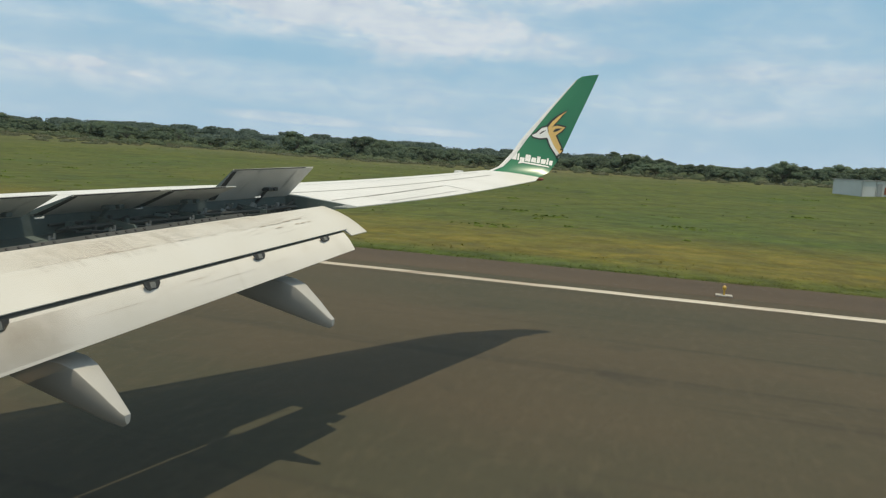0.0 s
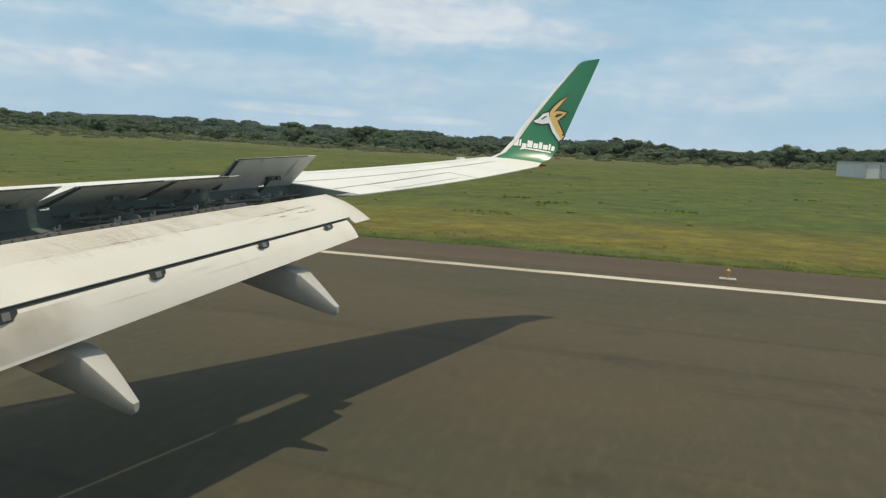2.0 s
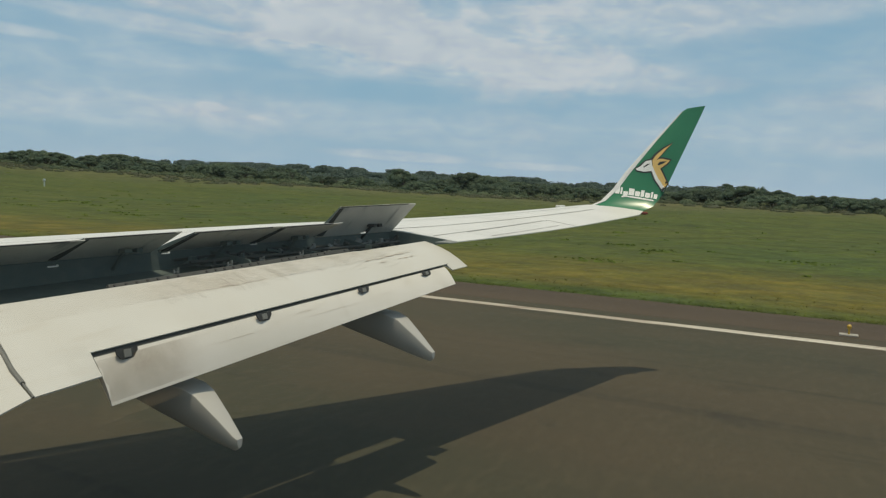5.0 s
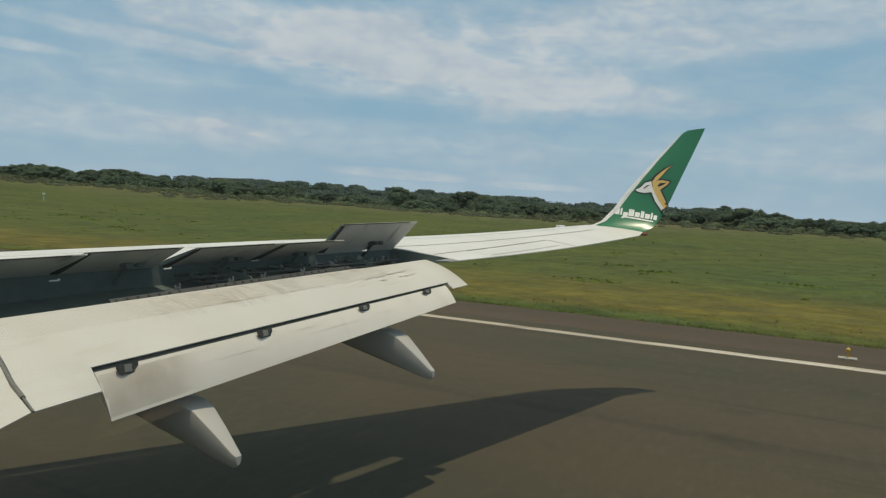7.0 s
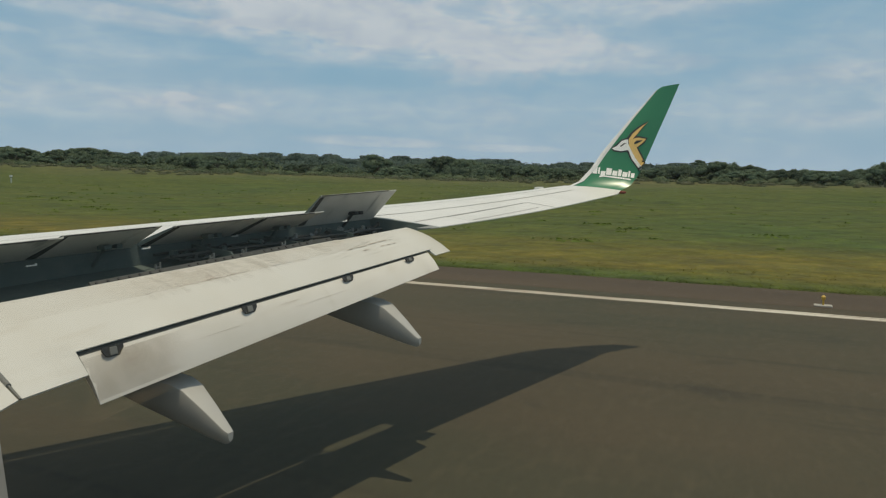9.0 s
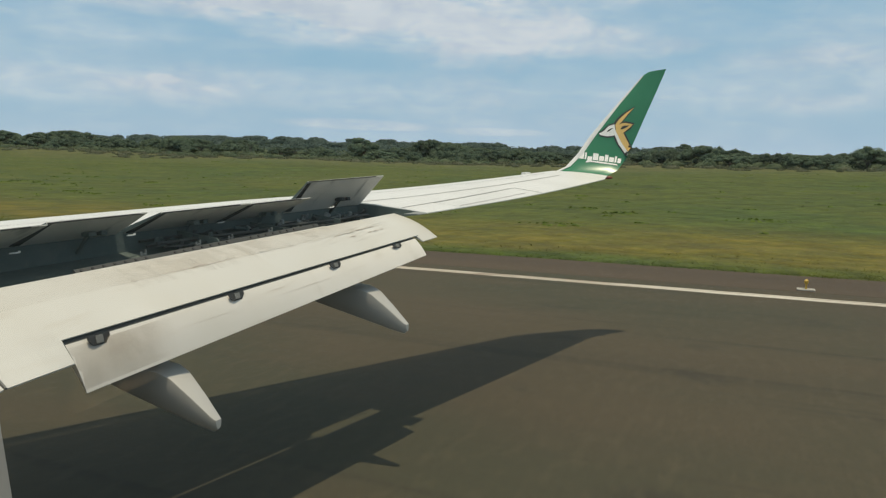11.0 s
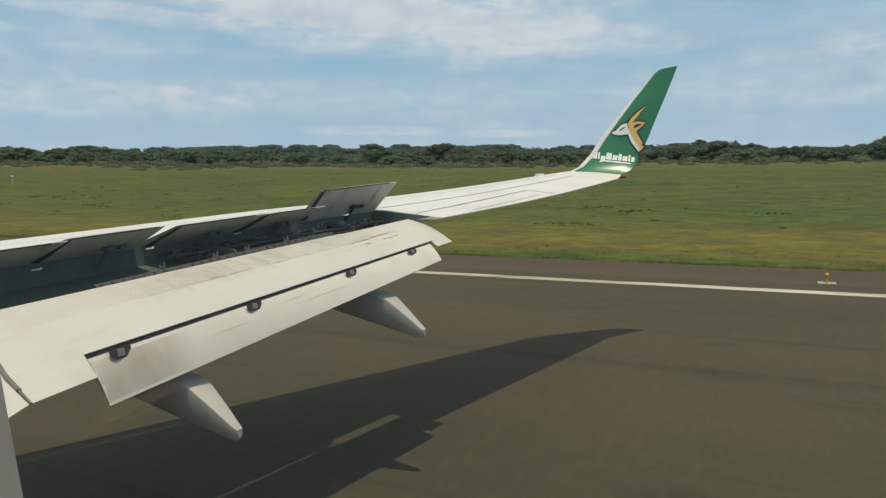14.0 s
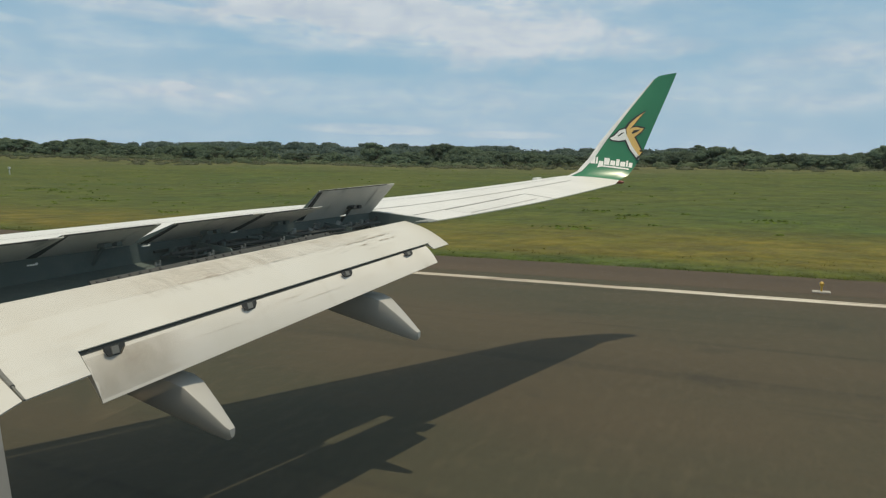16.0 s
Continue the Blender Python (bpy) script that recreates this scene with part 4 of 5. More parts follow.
def build_cove():
    """The open bay between the rear spar and the lowered flap, with its gear."""
    # added dark wall and floor cover the white spar and shut out ground light
    v, f = [], []
    xs = [4.2 + (11.08 - 4.2) * i / 28 for i in range(29)]
    for i, x in enumerate(xs):
        yh, a = at(x, HINGE), FRONT(x)
        open_bay = x > 9.74
        end = a.y + (0.29 if open_bay else 0.175)
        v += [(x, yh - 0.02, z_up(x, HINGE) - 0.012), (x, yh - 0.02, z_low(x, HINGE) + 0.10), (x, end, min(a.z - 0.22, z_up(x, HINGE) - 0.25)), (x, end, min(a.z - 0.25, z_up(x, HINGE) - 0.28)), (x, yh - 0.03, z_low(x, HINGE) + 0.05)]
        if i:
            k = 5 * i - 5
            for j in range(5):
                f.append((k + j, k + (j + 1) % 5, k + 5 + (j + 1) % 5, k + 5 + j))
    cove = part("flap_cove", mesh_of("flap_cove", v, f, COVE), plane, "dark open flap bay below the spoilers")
    r = random.Random(5)
    # ribs across the bay
    for i in range(3):
        x = 8.4 + 0.95 * i
        a = FRONT(x)
        yh = at(x, HINGE)
        zc = z_up(x, HINGE)
        pts = [(yh, zc - 0.09), (yh * 0.4 + a.y * 0.6, zc - 0.16), (a.y + 0.30, a.z - 0.10), (a.y + 0.30, a.z - 0.20), (yh, zc - 0.30)]
        rings = [[(x + w, y, z) for y, z in pts] for w in (-0.012, 0.012)]
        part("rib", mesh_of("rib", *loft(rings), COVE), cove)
    # pipes along the bay
    for off, drop, rad in ((0.10, 0.13, 0.018), (0.20, 0.17, 0.012), (0.34, 0.14, 0.022), (0.48, 0.18, 0.010)):
        pts = []
        for i in range(12):
            x = 7.9 + 3.0 * i / 11
            pts.append(Vector((x, at(x, HINGE) - off + r.uniform(-0.02, 0.02), z_up(x, HINGE) - drop - 0.03 + r.uniform(-0.012, 0.012))))
        rings = []
        for p in pts:
            rings.append([(p.x, p.y + rad * math.cos(k * math.tau / 6), p.z + rad * math.sin(k * math.tau / 6)) for k in range(6)])
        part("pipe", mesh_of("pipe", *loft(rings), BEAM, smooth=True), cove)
    # brackets, cranks and links
    for i in range(90):
        x = r.uniform(8.0, 11.0) if i < 46 else r.uniform(9.0, 11.0)
        k = r.random()
        a = FRONT(x)
        room = at(x, HINGE) - a.y
        y = at(x, HINGE) - 0.1 - k * (room - 0.5)
        z = z_up(x, HINGE) * (1 - k) + a.z * k - r.uniform(0.10, 0.20)
        turn = Euler((r.uniform(-0.6, 0.6), r.uniform(-0.6, 0.6), r.uniform(-0.8, 0.8))).to_matrix().to_4x4()
        kind = r.random()
        if kind < 0.5:
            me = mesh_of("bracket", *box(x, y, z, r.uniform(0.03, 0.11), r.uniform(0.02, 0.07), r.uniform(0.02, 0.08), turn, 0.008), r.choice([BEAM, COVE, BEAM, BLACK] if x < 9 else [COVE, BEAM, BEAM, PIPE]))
            part("bracket", me, cove)
        else:
            w = turn.to_3x3() @ Vector((r.uniform(0.05, 0.16), r.uniform(-0.1, 0.1), 0.02))
            p = Vector((x, y, z))
            me = mesh_of("link_rod", *joined([rod(p - w, p + w, r.uniform(0.010, 0.022), 7), rod(p + w - Vector((0, 0, 0.03)), p + w + Vector((0, 0, 0.03)), 0.026, 8)]), r.choice([BEAM, BEAM, COVE] if x < 9 else [PIPE, BEAM, COVE]), smooth=True)
            part("link_rod", me, cove)
    # perforated beam ahead of the flap
    n, rings = 24, []
    for i in range(n + 1):
        x = 6.56 + (9.72 - 6.56) * i / n
        a = FRONT(x) - Vector((0, 0, 0.012 + 0.014 * max(0.0, 1 - (x - 6.56) / 2.0)))
        rings.append([(x, a.y + 0.140, a.z - 0.03), (x, a.y + 0.145, a.z + 0.006), (x, a.y + 0.180, a.z + 0.044), (x, a.y + 0.205, a.z + 0.040), (x, a.y + 0.17, a.z - 0.03)])
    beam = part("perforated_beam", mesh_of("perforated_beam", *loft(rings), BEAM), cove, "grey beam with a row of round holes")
    for i in range(28):
        x = 6.62 + 0.112 * i
        if i % 9 in (7, 8):
            continue
        a = FRONT(x) - Vector((0, 0, 0.012 + 0.014 * max(0.0, 1 - (x - 6.56) / 2.0)))
        p = Vector((x, a.y + 0.162, a.z + 0.026))
        w = Vector((0, -0.053, 0.055)).normalized()
        part("hole", mesh_of("hole", *rod(p - w * 0.01, p + w * 0.006, 0.016, 8), BLACK), beam)

    # pale clips behind the beam
    for x in (7.36, 8.02, 8.46, 9.05):
        a = FRONT(x)
        q = Vector((x, a.y + 0.28, a.z + 0.02))
        me = mesh_of("clip", *joined([box(q.x - 0.03, q.y, q.z, 0.016, 0.02, 0.07, bevel=0.003), box(q.x + 0.03, q.y, q.z + 0.012, 0.016, 0.02, 0.08, bevel=0.003), box(q.x, q.y, q.z + 0.005, 0.06, 0.014, 0.014)]), PIPE)
        part("clip", me, cove, "small pale clip")
    # closing rib at the outer end of the bay
    pts = [(HINGE - 0.01, 0.015), (0.75, 0.012), (0.9, 0.010), (0.985, 0.006)]
    ring = [(at(11.08, k), z_up(11.08, k) - d) for k, d in pts] + [(at(11.08, k), min(z_low(11.08, k), z_up(11.08, k) - 0.02) - 0.01) for k, d in reversed(pts)]
    rings = [[(x - 0.05 * max(0.0, (k - 0.6)) , y, z) for (y, z), k in zip(ring, [p[0] for p in pts] + [p[0] for p in reversed(pts)])] for x in (11.065, 11.095)]
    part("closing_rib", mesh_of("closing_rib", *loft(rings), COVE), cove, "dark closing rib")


build_cove()


def build_fairing(x, dz, dy):
    """A canoe-shaped flap track fairing: flat sloped top, deep sides, tapering to the tail."""
    # y, top, bottom, half width of the top, half width at the belly
    secs = [(-8.44, 1.915, 1.845, 0.035, 0.030), (-8.40, 1.945, 1.815, 0.050, 0.045), (-8.22, 2.105, 1.855, 0.088, 0.080), (-8.00, 2.285, 1.915, 0.130, 0.115),
            (-7.86, 2.335, 1.95, 0.155, 0.13), (-7.70, 2.35, 1.99, 0.165, 0.14), (-7.40, 2.34, 2.06, 0.17, 0.14), (-7.15, 2.38, 2.12, 0.165, 0.135), (-6.60, 2.72, 2.24, 0.150, 0.13), (-6.00, 2.82, 2.34, 0.14, 0.12),
            (-5.40, 2.88, 2.50, 0.11, 0.09), (-4.90, 2.90, 2.70, 0.06, 0.05)]
    rings = []
    for y, top, bot, w, b in secs:
        h = top - bot
        ring = [(-w * 0.86, top), (w * 0.86, top), (w * 0.96, top - 0.02 * h), (w, top - 0.08 * h), (w * 0.92, top - 0.5 * h), (b * 0.86, bot + 0.13 * h), (b * 0.45, bot - 0.01), (-b * 0.45, bot - 0.01), (-b * 0.86, bot + 0.13 * h), (-w * 0.92, top - 0.5 * h), (-w, top - 0.08 * h), (-w * 0.96, top - 0.02 * h)]
        rings.append([(x + u, y + dy, z + dz) for u, z in ring])
    v, f = loft(rings)
    me = mesh_of("track_fairing", v, f, FAIRING, smooth=True)
    me.set_sharp_from_angle(angle=radians(40))
    part("track_fairing", me, plane, "smooth grey flap track fairing below the flap")


build_fairing(9.48, 0.026, -0.065)
build_fairing(6.70, -0.32, 0.44)


def build_fuselage():
    """The side of the hull with the one window that the view goes through."""
    def shell(radius, thick, mat, name, label, hole):
        y0, y1, z0, z1 = hole
        ys = sorted({-22.0, -16.0, -14.0, y0, y1, -11.0, -8.0, -4.0, 0.0, 4.0} | {y0 + (y1 - y0) * i / 6 for i in range(7)})
        ang = lambda z: math.asin((z - 3.55) / radius)
        a0, a1 = ang(z0), ang(z1)
        angs = sorted({a0 + (a1 - a0) * i / 6 for i in range(7)} | {-math.pi / 2 + math.pi * i / 16 for i in range(17) if not a0 - 0.05 < -math.pi / 2 + math.pi * i / 16 < a1 + 0.05} | {math.pi / 2 + math.pi * i / 10 for i in range(1, 10)})
        v, f = [], []
        for rr in (radius, radius - thick):
            for y in ys:
                for a in angs:
                    v.append((rr * math.cos(a), y, 3.55 + rr * math.sin(a)))
        m, half = len(angs), len(ys) * len(angs)
        inside = lambda i, j: y0 - 1e-6 <= ys[i] and ys[i + 1] <= y1 + 1e-6 and a0 - 1e-6 <= angs[j] and j + 1 < m and angs[j + 1] <= a1 + 1e-6
        for i in range(len(ys) - 1):
            for j in range(m):
                if inside(i, j):
                    continue
                k, l = i * m + j, i * m + (j + 1) % m
                f.append((k, l, l + m, k + m))
                f.append((half + k, half + k + m, half + l + m, half + l))
        for e in (0, len(ys) - 1):
            f.append(tuple(e * m + j for j in range(m)))
        return part(name, mesh_of(name, v, f, mat), plane, label)

    skin = shell(2.06, 0.02, WING, "fuselage", "white painted fuselage side", (-12.95, -11.70, 3.25, 4.60))
    lining = shell(1.995, 0.02, CABIN, "cabin_lining", "plain grey cabin lining", (-12.86, -11.99, 3.35, 4.48))
    # rounded frame of the window
    rings = []
    n = 40
    cy, cz = -12.3825, 3.94
    for x, hy, hz in ((2.05, 0.62, 0.64), (1.985, 0.44, 0.54), (1.950, 0.262, 0.430), (1.935, 0.265, 0.435), (1.935, 0.32, 0.47), (1.960, 0.46, 0.56)):
        ring = []
        for i in range(n):
            t = i * math.tau / n
            c, s = math.cos(t), math.sin(t)
            k = (abs(c) ** 5 + abs(s) ** 5) ** (-1 / 5)
            ring.append((x - 0.05 * (cz + hz * s * k - 3.9) ** 2, cy + hy * c * k + (0.13 * (cz + hz * s * k - 3.82) if c > 0.2 else 0.0), cz + hz * s * k))
        rings.append(ring)
    v, f = loft(rings, caps=False)
    part("window_frame", mesh_of("window_frame", v, f, CABIN, smooth=True), lining, "pale grey rounded window surround")
    # the scratched acrylic pane: nearly clear, with a faint veil
    pane_mat = bpy.data.materials.new("scratched_acrylic")
    pane_mat.use_nodes = True
    nodes, links = pane_mat.node_tree.nodes, pane_mat.node_tree.links
    clear, veil_, mixer = nodes.new("ShaderNodeBsdfTransparent"), nodes.new("ShaderNodeBsdfTranslucent"), nodes.new("ShaderNodeMixShader")
    veil_.inputs["Color"].default_value = (0.86, 0.88, 0.80, 1)
    mixer.inputs[0].default_value = 0.035
    links.new(clear.outputs[0], mixer.inputs[1])
    links.new(veil_.outputs[0], mixer.inputs[2])
    links.new(mixer.outputs[0], nodes["Material Output"].inputs[0])
    corners = [(2.0, -12.85, 3.28), (2.0, -11.85, 3.28), (2.0, -11.85, 4.54), (2.0, -12.85, 4.54)]
    pane = part("window_pane", mesh_of("window_pane", corners, [(0, 1, 2, 3)], pane_mat), lining, "clear scratched acrylic pane")
    pane.visible_shadow = False


build_fuselage()


# ---- building, lights, signs ----
def rise1(x, y):
    return float(rise(x, y))


def build_cabin():
    """A low white prefabricated site building of joined units."""
    a, b = Vector((135.0, -37.8, 0)), Vector((143.2, -49.3, 0))
    along = (b - a).normalized()
    back = Vector((-along.y, along.x, 0))
    if back.x < 0:
        back = -back
    z = min(rise1(*a.xy), rise1(*b.xy)) - 0.05
    thing = tagged(new("site_building"), "low white prefabricated site building with two small windows", "building")
    white = material("white_cladding", (0.62, 0.62, 0.60), 0.6, spots=[(0.8, (0.48, 0.47, 0.44), 0.45, 0.7, 0.6, (1, 1, 0.3))])
    grey = material("grey_cladding", (0.33, 0.34, 0.34), 0.6, spots=[(0.8, (0.25, 0.25, 0.25), 0.45, 0.7, 0.6, (1, 1, 0.3))])
    dark = material("dark_glass", (0.02, 0.022, 0.025), 0.15)
    rust = material("rust_red", (0.28, 0.09, 0.05), 0.7)
    L = (b - a).length
    rotz = Matrix((along, back, Vector((0, 0, 1)))).transposed().to_4x4()

    def slab(name, u, w, h0, h1, mat, depth=0.06, out=0.0, label=""):
        p = a + along * (u + w / 2) - back * (out - depth / 2)
        return part(name, mesh_of(name, *box(p.x, p.y, z + (h0 + h1) / 2, w, depth, h1 - h0, rotz, 0.01), mat), thing, label)

    p = a + along * (L / 2) + back * 3.0
    part("body", mesh_of("body", *box(p.x, p.y, z + 1.30, L, 5.9, 2.6, rotz, 0.03), white), thing, "white clad body")
    part("roof", mesh_of("roof", *box(p.x, p.y, z + 2.66, L + 0.3, 6.2, 0.12, rotz, 0.02), grey), thing, "flat grey roof edge")
    slab("door", 3.1, 1.0, 0.15, 2.2, grey, 0.06, 0.055, "grey door")
    slab("panel", 4.6, 1.2, 0.5, 1.7, rust, 0.05, 0.05, "rust red panel")
    slab("door", 11.6, 1.5, 0.1, 2.3, grey, 0.06, 0.055, "grey roller door")
    for u in (9.0, 10.1):
        w = slab("window", u, 0.7, 0.9, 1.8, dark, 0.06, 0.05, "dark window")
    for i in range(6):
        slab("joint", 0.02 + i * (L - 0.1) / 5, 0.07, 0.02, 2.58, grey, 0.04, 0.035)


build_cabin()


def build_edge_light():
    thing = tagged(new("runway_edge_light"), "small yellow runway edge light on a pale slab", "light")
    x, y = 26.25, -13.60
    base = material("light_base", (0.38, 0.35, 0.30), 0.7, spots=[(9, (0.28, 0.25, 0.21), 0.45, 0.7, 0.7, (1, 1, 1))])
    amber = material("amber_lens", (0.55, 0.33, 0.04), 0.3)
    part("base", mesh_of("base", *box(x, y, 0.030, 0.34, 0.50, 0.048, bevel=0.012), base), thing, "square weathered pale slab")
    part("stem", mesh_of("stem", *rod((x, y, 0.05), (x, y, 0.22), 0.03, 10), amber), thing, "yellow stem")
    part("lens", mesh_of("lens", *joined([rod((x, y, 0.22), (x, y, 0.30), 0.055, 12, 0.065), rod((x, y, 0.30), (x, y, 0.35), 0.065, 12, 0.02)]), amber, smooth=True), thing, "amber lens")


build_edge_light()


def build_marker(x, y):
    thing = tagged(new("marker_post"), "small white marker post with a dark band in the grass", "post")
    z = rise1(x, y)
    white = material("marker_white", (0.7, 0.7, 0.68), 0.5)
    part("post", mesh_of("post", *box(x, y, z + 0.55, 0.16, 0.16, 1.15, bevel=0.02), white), thing)
    part("head", mesh_of("head", *box(x, y, z + 1.45, 0.45, 0.45, 0.40, bevel=0.04), white), thing)
    part("band", mesh_of("band", *box(x, y, z + 1.18, 0.24, 0.24, 0.14, bevel=0.02), BLACK), thing, "dark band")


build_marker(107.0, 142.0)


# ---- plants ----
def leaf_quads(centres, sizes, rng, outward):
    """Many small leaf-spray cards, roughly facing outward from their clump, as vertices and triangles."""
    n = len(centres)
    up = outward + rng.normal(size=(n, 3)) * 0.22
    up /= np.linalg.norm(up, axis=1)[:, None] + 1e-9
    a = np.cross(up, rng.normal(size=(n, 3)))
    a /= np.linalg.norm(a, axis=1)[:, None] + 1e-9
    b = np.cross(up, a)
    s = sizes[:, None]
    corners = np.stack([centres - a * s, centres + b * s * 0.7 - up * s * 0.12, centres + a * s * 0.9, centres - b * s * 0.7 - up * s * 0.12], 1)
    base = np.arange(n)[:, None] * 4
    tris = np.concatenate([base + [0, 1, 2], base + [0, 2, 3]])
    return corners.reshape(-1, 3), tris


def clump_leaves(rng, centre, spread, count, size, floor=-1.0):
    """Leaf places, sizes and outward ways over one rounded clump."""
    d = rng.normal(size=(count, 3))
    d /= np.linalg.norm(d, axis=1)[:, None]
    d[:, 2] = np.where(d[:, 2] < floor, -d[:, 2], d[:, 2])
    return np.array(centre) + d * np.array(spread) * rng.uniform(0.66, 1.12, (count, 1)), rng.uniform(*size, count), d


def core_shape():
    bm = bmesh.new()
    bmesh.ops.create_icosphere(bm, subdivisions=2, radius=1.0)
    bm.verts.index_update()
    got = np.array([v.co[:] for v in bm.verts]), np.array([[v.index for v in f.verts] for f in bm.faces])
    bm.free()
    return got


CORE_V, CORE_F = core_shape()


# height, half width, share of the height at which the crown begins, number of clumps
TREE_FORMS = {"dome": (7.0, 8.6, 0.20, 120), "round": (7.5, 3.9, 0.28, 36), "flat": (8.2, 7.0, 0.62, 52), "low": (4.6, 4.2, 0.12, 34), "sparse": (8.4, 4.6, 0.55, 13)}


def tree_meshes(kind, seed):
    """Trunk with limbs, and a crown of many clumps; base at the origin."""
    rng = np.random.default_rng(seed)
    tall, wide, low, count = TREE_FORMS[kind]
    tall, wide = tall * rng.uniform(0.9, 1.12), wide * rng.uniform(0.85, 1.15)
    fork = tall * {"flat": 0.50, "sparse": 0.45}.get(kind, low)
    lean = rng.uniform(-0.3, 0.3, 2)
    foot = Vector((lean[0] * 0.5, lean[1] * 0.5, fork))
    pieces = [rod((0, 0, -0.4), foot, 0.24, 8, 0.15)]
    clumps = []
    limbs = 8
    for i in range(limbs):
        t = i * math.tau / limbs + rng.uniform(-0.4, 0.4)
        reach = wide * rng.uniform(0.40, 0.80)
        top = tall * (rng.uniform(0.80, 0.90) if kind in ("flat", "sparse") else rng.uniform(0.5, 0.8))
        p1 = Vector((reach * 0.5 * math.cos(t), reach * 0.5 * math.sin(t), fork + (top - fork) * 0.6))
        p2 = Vector((reach * math.cos(t), reach * math.sin(t), top))
        pieces += [rod(foot * rng.uniform(0.75, 1.0), p1, 0.11, 6, 0.075), rod(p1, p2, 0.075, 6, 0.03)]
        for _ in range(2):
            p3 = p2 + Vector((rng.uniform(-0.9, 0.9), rng.uniform(-0.9, 0.9), rng.uniform(0.1, 0.7)))
            pieces.append(rod(p1.lerp(p2, rng.uniform(0.3, 1.0)), p3, 0.03, 5, 0.012))
    lop = rng.uniform(0.75, 1.0)
    for _ in range(count):
        t, q = rng.uniform(0, math.tau), math.sqrt(rng.uniform(0, 1))
        if kind in ("flat", "sparse"):
            h = tall * (0.93 - 0.12 * q * q + rng.uniform(-0.06, 0.05))
        else:
            crest = tall * math.sqrt(max(0.05, 1.0 - 0.80 * q * q)) * 0.92
            h = low * tall + (crest - low * tall) * rng.uniform(0.1, 1.0) ** 0.45
        clumps.append((wide * q * math.cos(t), wide * lop * q * math.sin(t), h))
    cs, ss, ns, cores = [], [], [], []
    for c in clumps:
        w = rng.uniform(0.8, 1.6)
        spread = (w, w, w * (0.34 if kind in ("flat", "sparse") else 0.72))
        cores.append((c, spread))
        for held, got in zip((cs, ss, ns), clump_leaves(rng, c, spread, 96, (0.15, 0.36), -0.35)):
            held.append(got)
    lv, lt = leaf_quads(np.concatenate(cs), np.concatenate(ss), rng, np.concatenate(ns))
    verts, tris = [lv], [lt]
    for c, spread in cores:
        # the dense inside of a clump, uneven
        kv = np.array(c) + CORE_V * (np.array(spread) * 0.70) * rng.uniform(0.65, 1.15, (len(CORE_V), 1))
        tris.append(CORE_F + sum(len(v) for v in verts))
        verts.append(kv)
    crown = array_mesh("crown", np.concatenate(verts), np.concatenate(tris), LEAF)
    return mesh_of("trunk", *joined(pieces), TRUNK, smooth=True), crown


def belt_front(y):
    """Where the bush begins across the field, for a place along the runway."""
    return 184 + 10 * np.sin(y * 0.017 + 0.8) + 6 * np.sin(y * 0.071) + 0.06 * np.clip(y, 0, None)


def build_trees():
    kinds = ["dome"] * 4 + ["round"] * 3 + ["flat"] * 3 + ["low"] * 3 + ["sparse"] * 2
    label = {"dome": "wide-domed dark green tree at the edge of the bush", "round": "dark green broad-leaved tree at the edge of the bush", "flat": "flat-topped umbrella tree above the bush",
             "low": "low spreading green tree in the bush", "sparse": "thin-crowned umbrella tree with bare limbs above the bush"}
    first = []
    for i, k in enumerate(kinds):
        trunk, crown = tree_meshes(k, 60 + i)
        t = tagged(new("tree"), label[k], "tree", group="trees along the field")
        part("trunk", trunk, t)
        part("crown", crown, t)
        first.append(t)
    r = random.Random(23)
    spots = []
    y = -120.0
    while y < 640:
        for row in range(3):
            x = float(belt_front(y)) + 5 + 13 * row + r.uniform(-5, 7)
            if r.random() < (0.66, 0.92, 0.95)[row]:
                spots.append((x, y + r.uniform(-4, 4), row))
        y += 6.6 + 0.012 * max(0, y)
    for i, (x, y, row) in enumerate(spots):
        k = i if i < len(kinds) else r.choices(range(len(kinds)), weights=([2.2] * 4 + [1.5] * 3 + [0.2] * 3 + [4] * 3 + [0.1] * 2) if row == 0 else ([4.5] * 4 + [2.5] * 3 + [1.2] * 3 + [1] * 3 + [0.7] * 2))[0]
        swell_ = 0.5 + 0.5 * math.sin(y * 0.083 + 1.2 * math.sin(y * 0.021))
        s = r.uniform(0.40, 0.61) * (0.86 + 0.38 * swell_) * (1.12 - 0.02 * min(1, max(0, (y + 10) / 120))) * (0.84 if kinds[k] in ("flat", "sparse") else 1.0)
        if y > 70 and kinds[k] in ("dome", "round") and r.random() < 0.22:
            s *= r.uniform(1.25, 1.6)
        broad = r.uniform(1.0, 1.3)
        m = pose(x, y, rise1(x, y) - 0.1, 0, 0, r.uniform(0, 360)) @ Matrix.Diagonal((s * broad, s * broad, s * r.uniform(0.92, 1.12), 1))
        if i < len(kinds):
            first[i].matrix_basis = m
            continue
        t = copy_thing(first[k], Matrix())
        t.matrix_basis = m


build_trees()


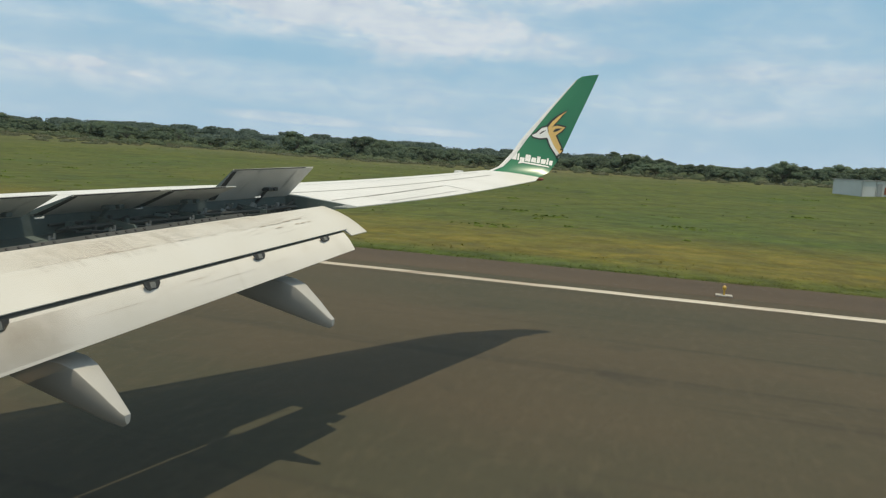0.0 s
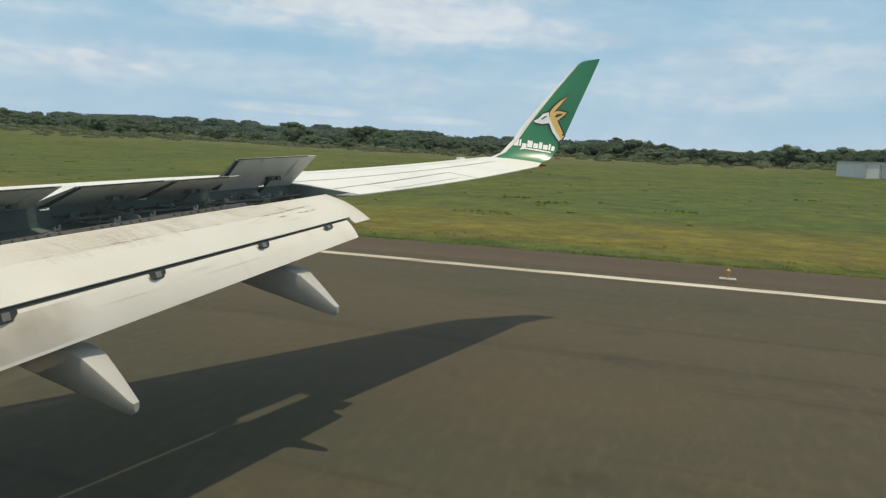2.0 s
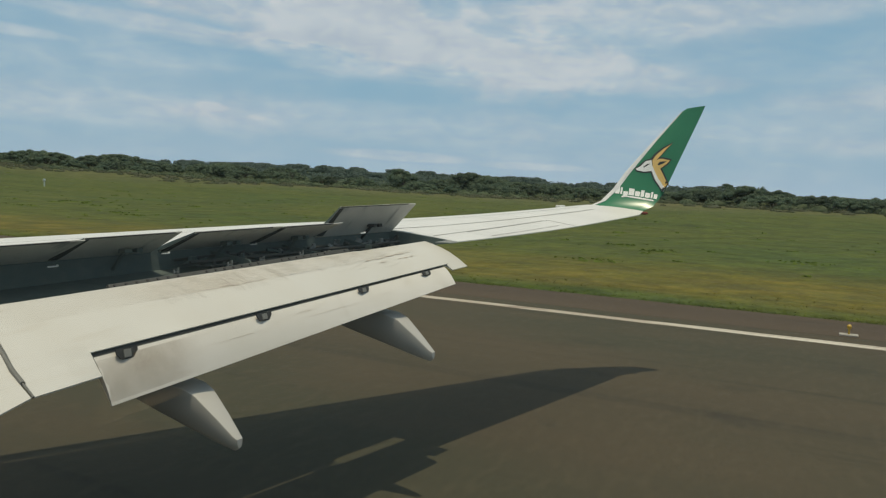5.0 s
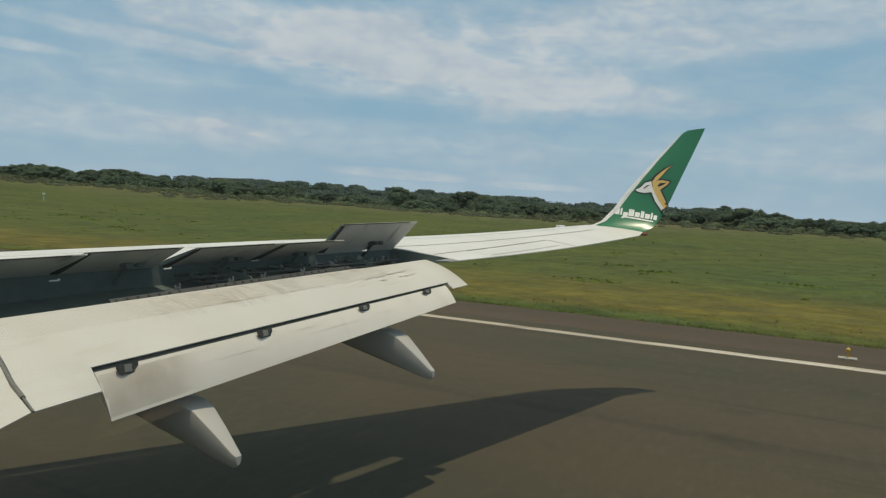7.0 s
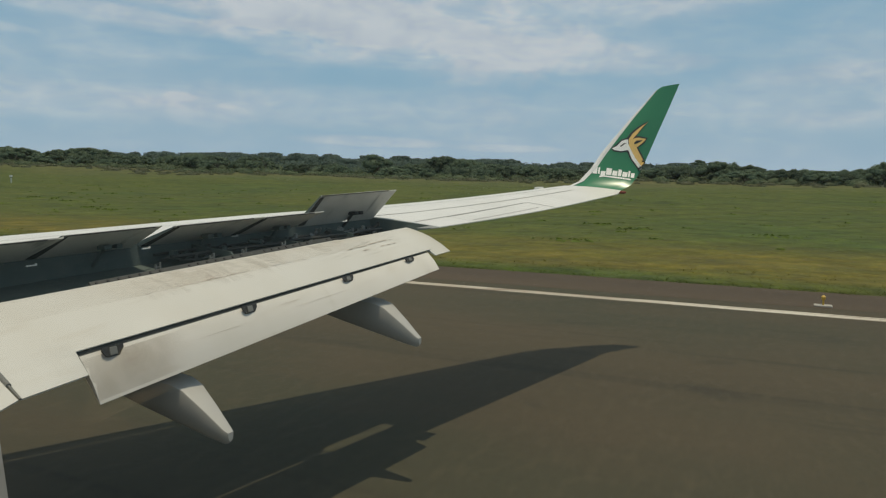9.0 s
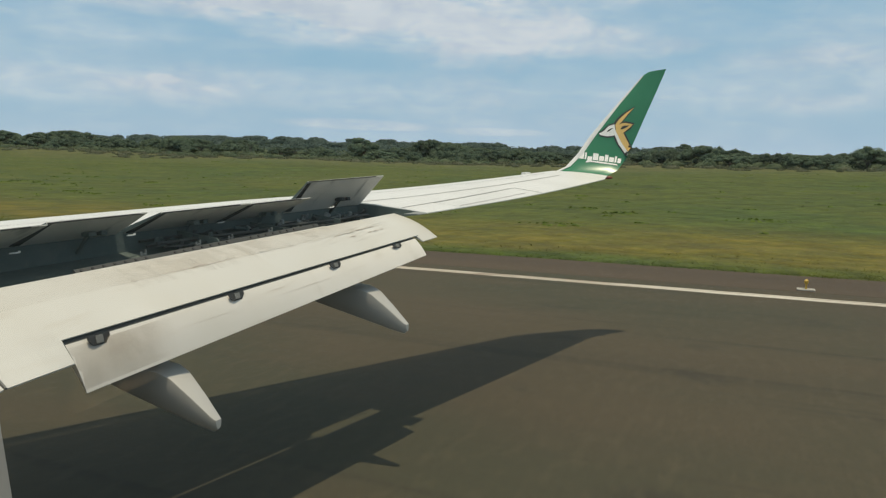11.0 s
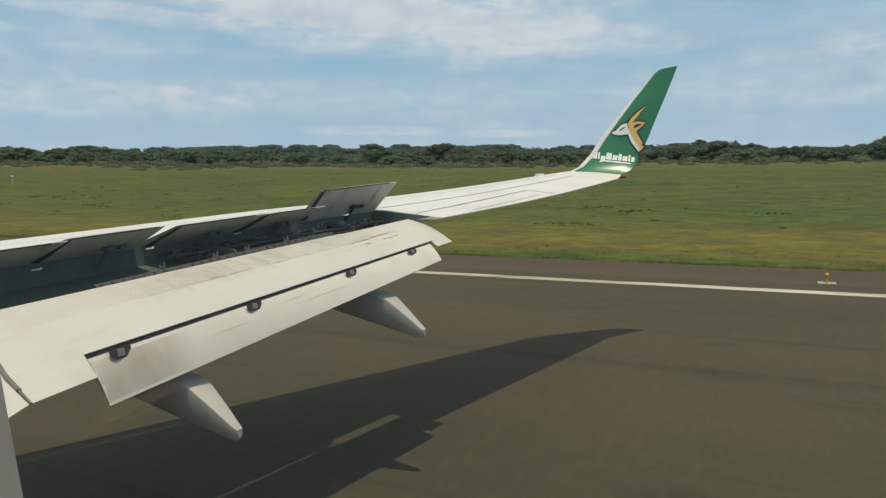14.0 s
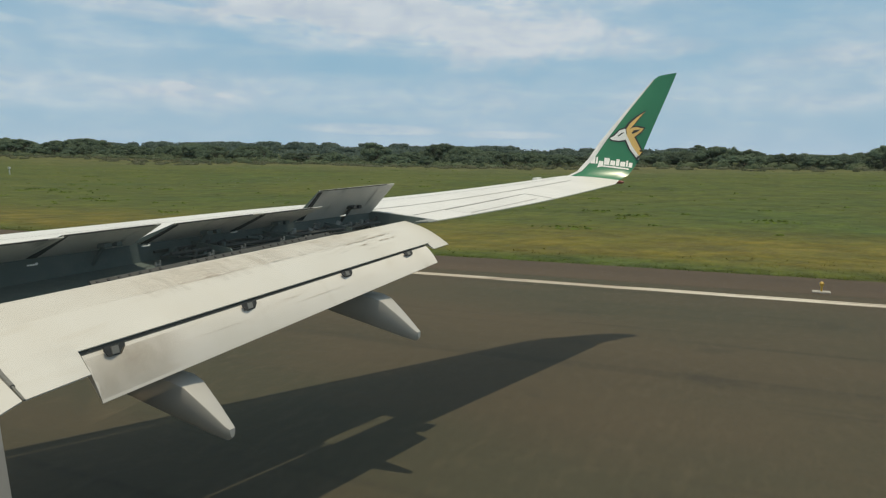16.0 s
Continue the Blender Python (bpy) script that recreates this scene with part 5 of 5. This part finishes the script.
def build_thicket():
    """Dense low bush below and behind the trees, in one sheet of clumps."""
    rng = np.random.default_rng(8)
    cs, ss, ns = [], [], []

    cores = []

    def bush(x, y, z, w, h, count, size):
        for held, got in zip((cs, ss, ns), clump_leaves(rng, (x, y, z), (w, w, h), count, size, 0.0)):
            held.append(got)
        cores.append(np.array((x, y, z)) + CORE_V * (w * 0.84, w * 0.84, h * 0.84) * rng.uniform(0.75, 1.1, (len(CORE_V), 1)))

    def grown_mesh(name, mat):
        """All bushes gathered so far, leaves and dense insides, as one mesh."""
        lv, lt = leaf_quads(np.concatenate(cs), np.concatenate(ss), rng, np.concatenate(ns))
        inner = np.concatenate([CORE_F + len(CORE_V) * i for i in range(len(cores))]) + len(lv)
        me = array_mesh(name, np.concatenate([lv] + cores), np.concatenate([lt, inner]), mat)
        for held in (cs, ss, ns, cores):
            held.clear()
        return me

    n = 2100
    ys = rng.uniform(-130, 640, n)
    depth = rng.uniform(0, 1, n) ** 1.5
    xs = belt_front(ys) - 3 + depth * 95
    zs = rise(xs, ys)
    for x, y, z, d in zip(xs, ys, zs, depth):
        bush(x, y, z, rng.uniform(1.2, 3.4), (rng.uniform(0.5, 1.6) + 1.3 * d) * (1.1 if y < 20 else 1.0), 70, (0.20, 0.46))
    me = grown_mesh("thicket", THICKET)
    tagged(new("thicket", me), "dense green bush and scrub along the field's far edge", "bushes", kind="stuff")
    # scattered low scrub in front of the belt
    for _ in range(900):
        y = rng.uniform(-110, 420)
        x = float(belt_front(y)) + 2 - 26 * rng.uniform(0, 1) ** 2.0
        bush(x, y, float(rise(x, y)) - 0.05, rng.uniform(0.6, 2.2), rng.uniform(0.25, 0.9), 46, (0.12, 0.30))
    me = grown_mesh("scrub", SCRUB)
    tagged(new("scrub", me), "low dry grey-brown scrub in front of the trees", "scrub", kind="stuff")
    # woods on the ridge behind: wide rounded canopies of several bulges each
    for k in range(760):
        x, y = (rng.uniform(232, 300), rng.uniform(20, 520)) if k < 200 else (rng.uniform(262, 420), rng.uniform(20, 1000))
        w, h = rng.uniform(4.0, 9.0), rng.uniform(2.2, 4.2) * (0.62 if k < 200 else 1.0)
        z = float(rise(x, y))
        bush(x, y, z, w, h, 150, (0.5, 1.0))
        for _ in range(5):
            t, q = rng.uniform(0, math.tau), rng.uniform(0.2, 0.7)
            bush(x + w * q * math.cos(t), y + w * q * math.sin(t), z + h * 0.55, w * rng.uniform(0.25, 0.42), h * rng.uniform(0.30, 0.52), 50, (0.4, 0.8))
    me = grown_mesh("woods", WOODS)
    tagged(new("woods", me), "distant green woods on a low ridge, bluish haze in the leaf colour", "woods", kind="stuff")


build_thicket()


def build_grass():
    rng = np.random.default_rng(3)

    def tufts(n, xr, yr, tall, wide, blades, power):
        x = xr[0] + (xr[1] - xr[0]) * rng.uniform(0, 1, n) ** power
        y = rng.uniform(*yr, n)
        z = rise(x, y)
        h = rng.uniform(*tall, n)
        verts, tris = [], []
        for b in range(blades):
            t = rng.uniform(0, math.tau, n)
            fx, fy = np.cos(t), np.sin(t)
            off = rng.uniform(0, 1, n) * wide
            bx, by = x + off * fx, y + off * fy
            hw = wide * rng.uniform(0.12, 0.25, n)
            out = h * rng.uniform(1.8, 4.0, n)
            hh = h * rng.uniform(0.6, 1.0, n)
            verts.append(np.stack([np.stack([bx - fy * hw, by + fx * hw, z - 0.03], 1), np.stack([bx + fy * hw, by - fx * hw, z - 0.03], 1), np.stack([bx + fx * out, by + fy * out, z + hh], 1)], 1))
        v = np.concatenate(verts).reshape(-1, 3)
        return v, np.arange(len(v)).reshape(-1, 3)

    sets = [tufts(2600, (29.4, 34), (-30, 120), (0.04, 0.12), 0.14, 5, 1.6), tufts(900, (50, 190), (-80, 320), (0.05, 0.14), 0.40, 5, 1.5), tufts(1500, (29.30, 29.9), (-30, 120), (0.05, 0.22), 0.08, 5, 1.0)]
    verts = np.concatenate([s[0] for s in sets])
    k, tris = 0, []
    for v, t in sets:
        tris.append(t + k)
        k += len(v)
    tagged(new("grass", array_mesh("grass", verts, np.concatenate(tris), BLADES)), "uneven green and dry yellow grass beside the runway", "grass", kind="stuff")
    # darker weeds in the field
    cs, ss, ns = [], [], []
    n = 260
    x = 44 + 130 * rng.uniform(0, 1, n) ** 1.3
    y = -12.5 + (x - 1.7) * rng.uniform(-0.45, 1.7, n)
    z = rise(x, y)
    for i, p in enumerate(zip(x, y, z)):
        # a few wide patches, many small upright clumps
        k, w, h = (40, rng.uniform(0.4, 1.6), rng.uniform(0.06, 0.16)) if i < 40 else (18, rng.uniform(0.10, 0.42), rng.uniform(0.05, 0.17))
        u = rng.normal(size=(k, 3))
        u /= np.linalg.norm(u, axis=1)[:, None]
        u[:, 2] = np.abs(u[:, 2])
        cs.append(np.array(p) + u * (w, w * 1.6, h) * rng.uniform(0.5, 1.0, (k, 1)))
        ss.append(rng.uniform(0.10, 0.24, k) * (1.0 if i < 40 else 0.7))
        ns.append(u * (1, 1, 0.3) + (0, 0, 1.2))
    tagged(new("weeds", array_mesh("weeds", *leaf_quads(np.concatenate(cs), np.concatenate(ss), rng, np.concatenate(ns)), WEED)), "dark green clumps of weeds in the grass", "weeds", kind="stuff")


build_grass()
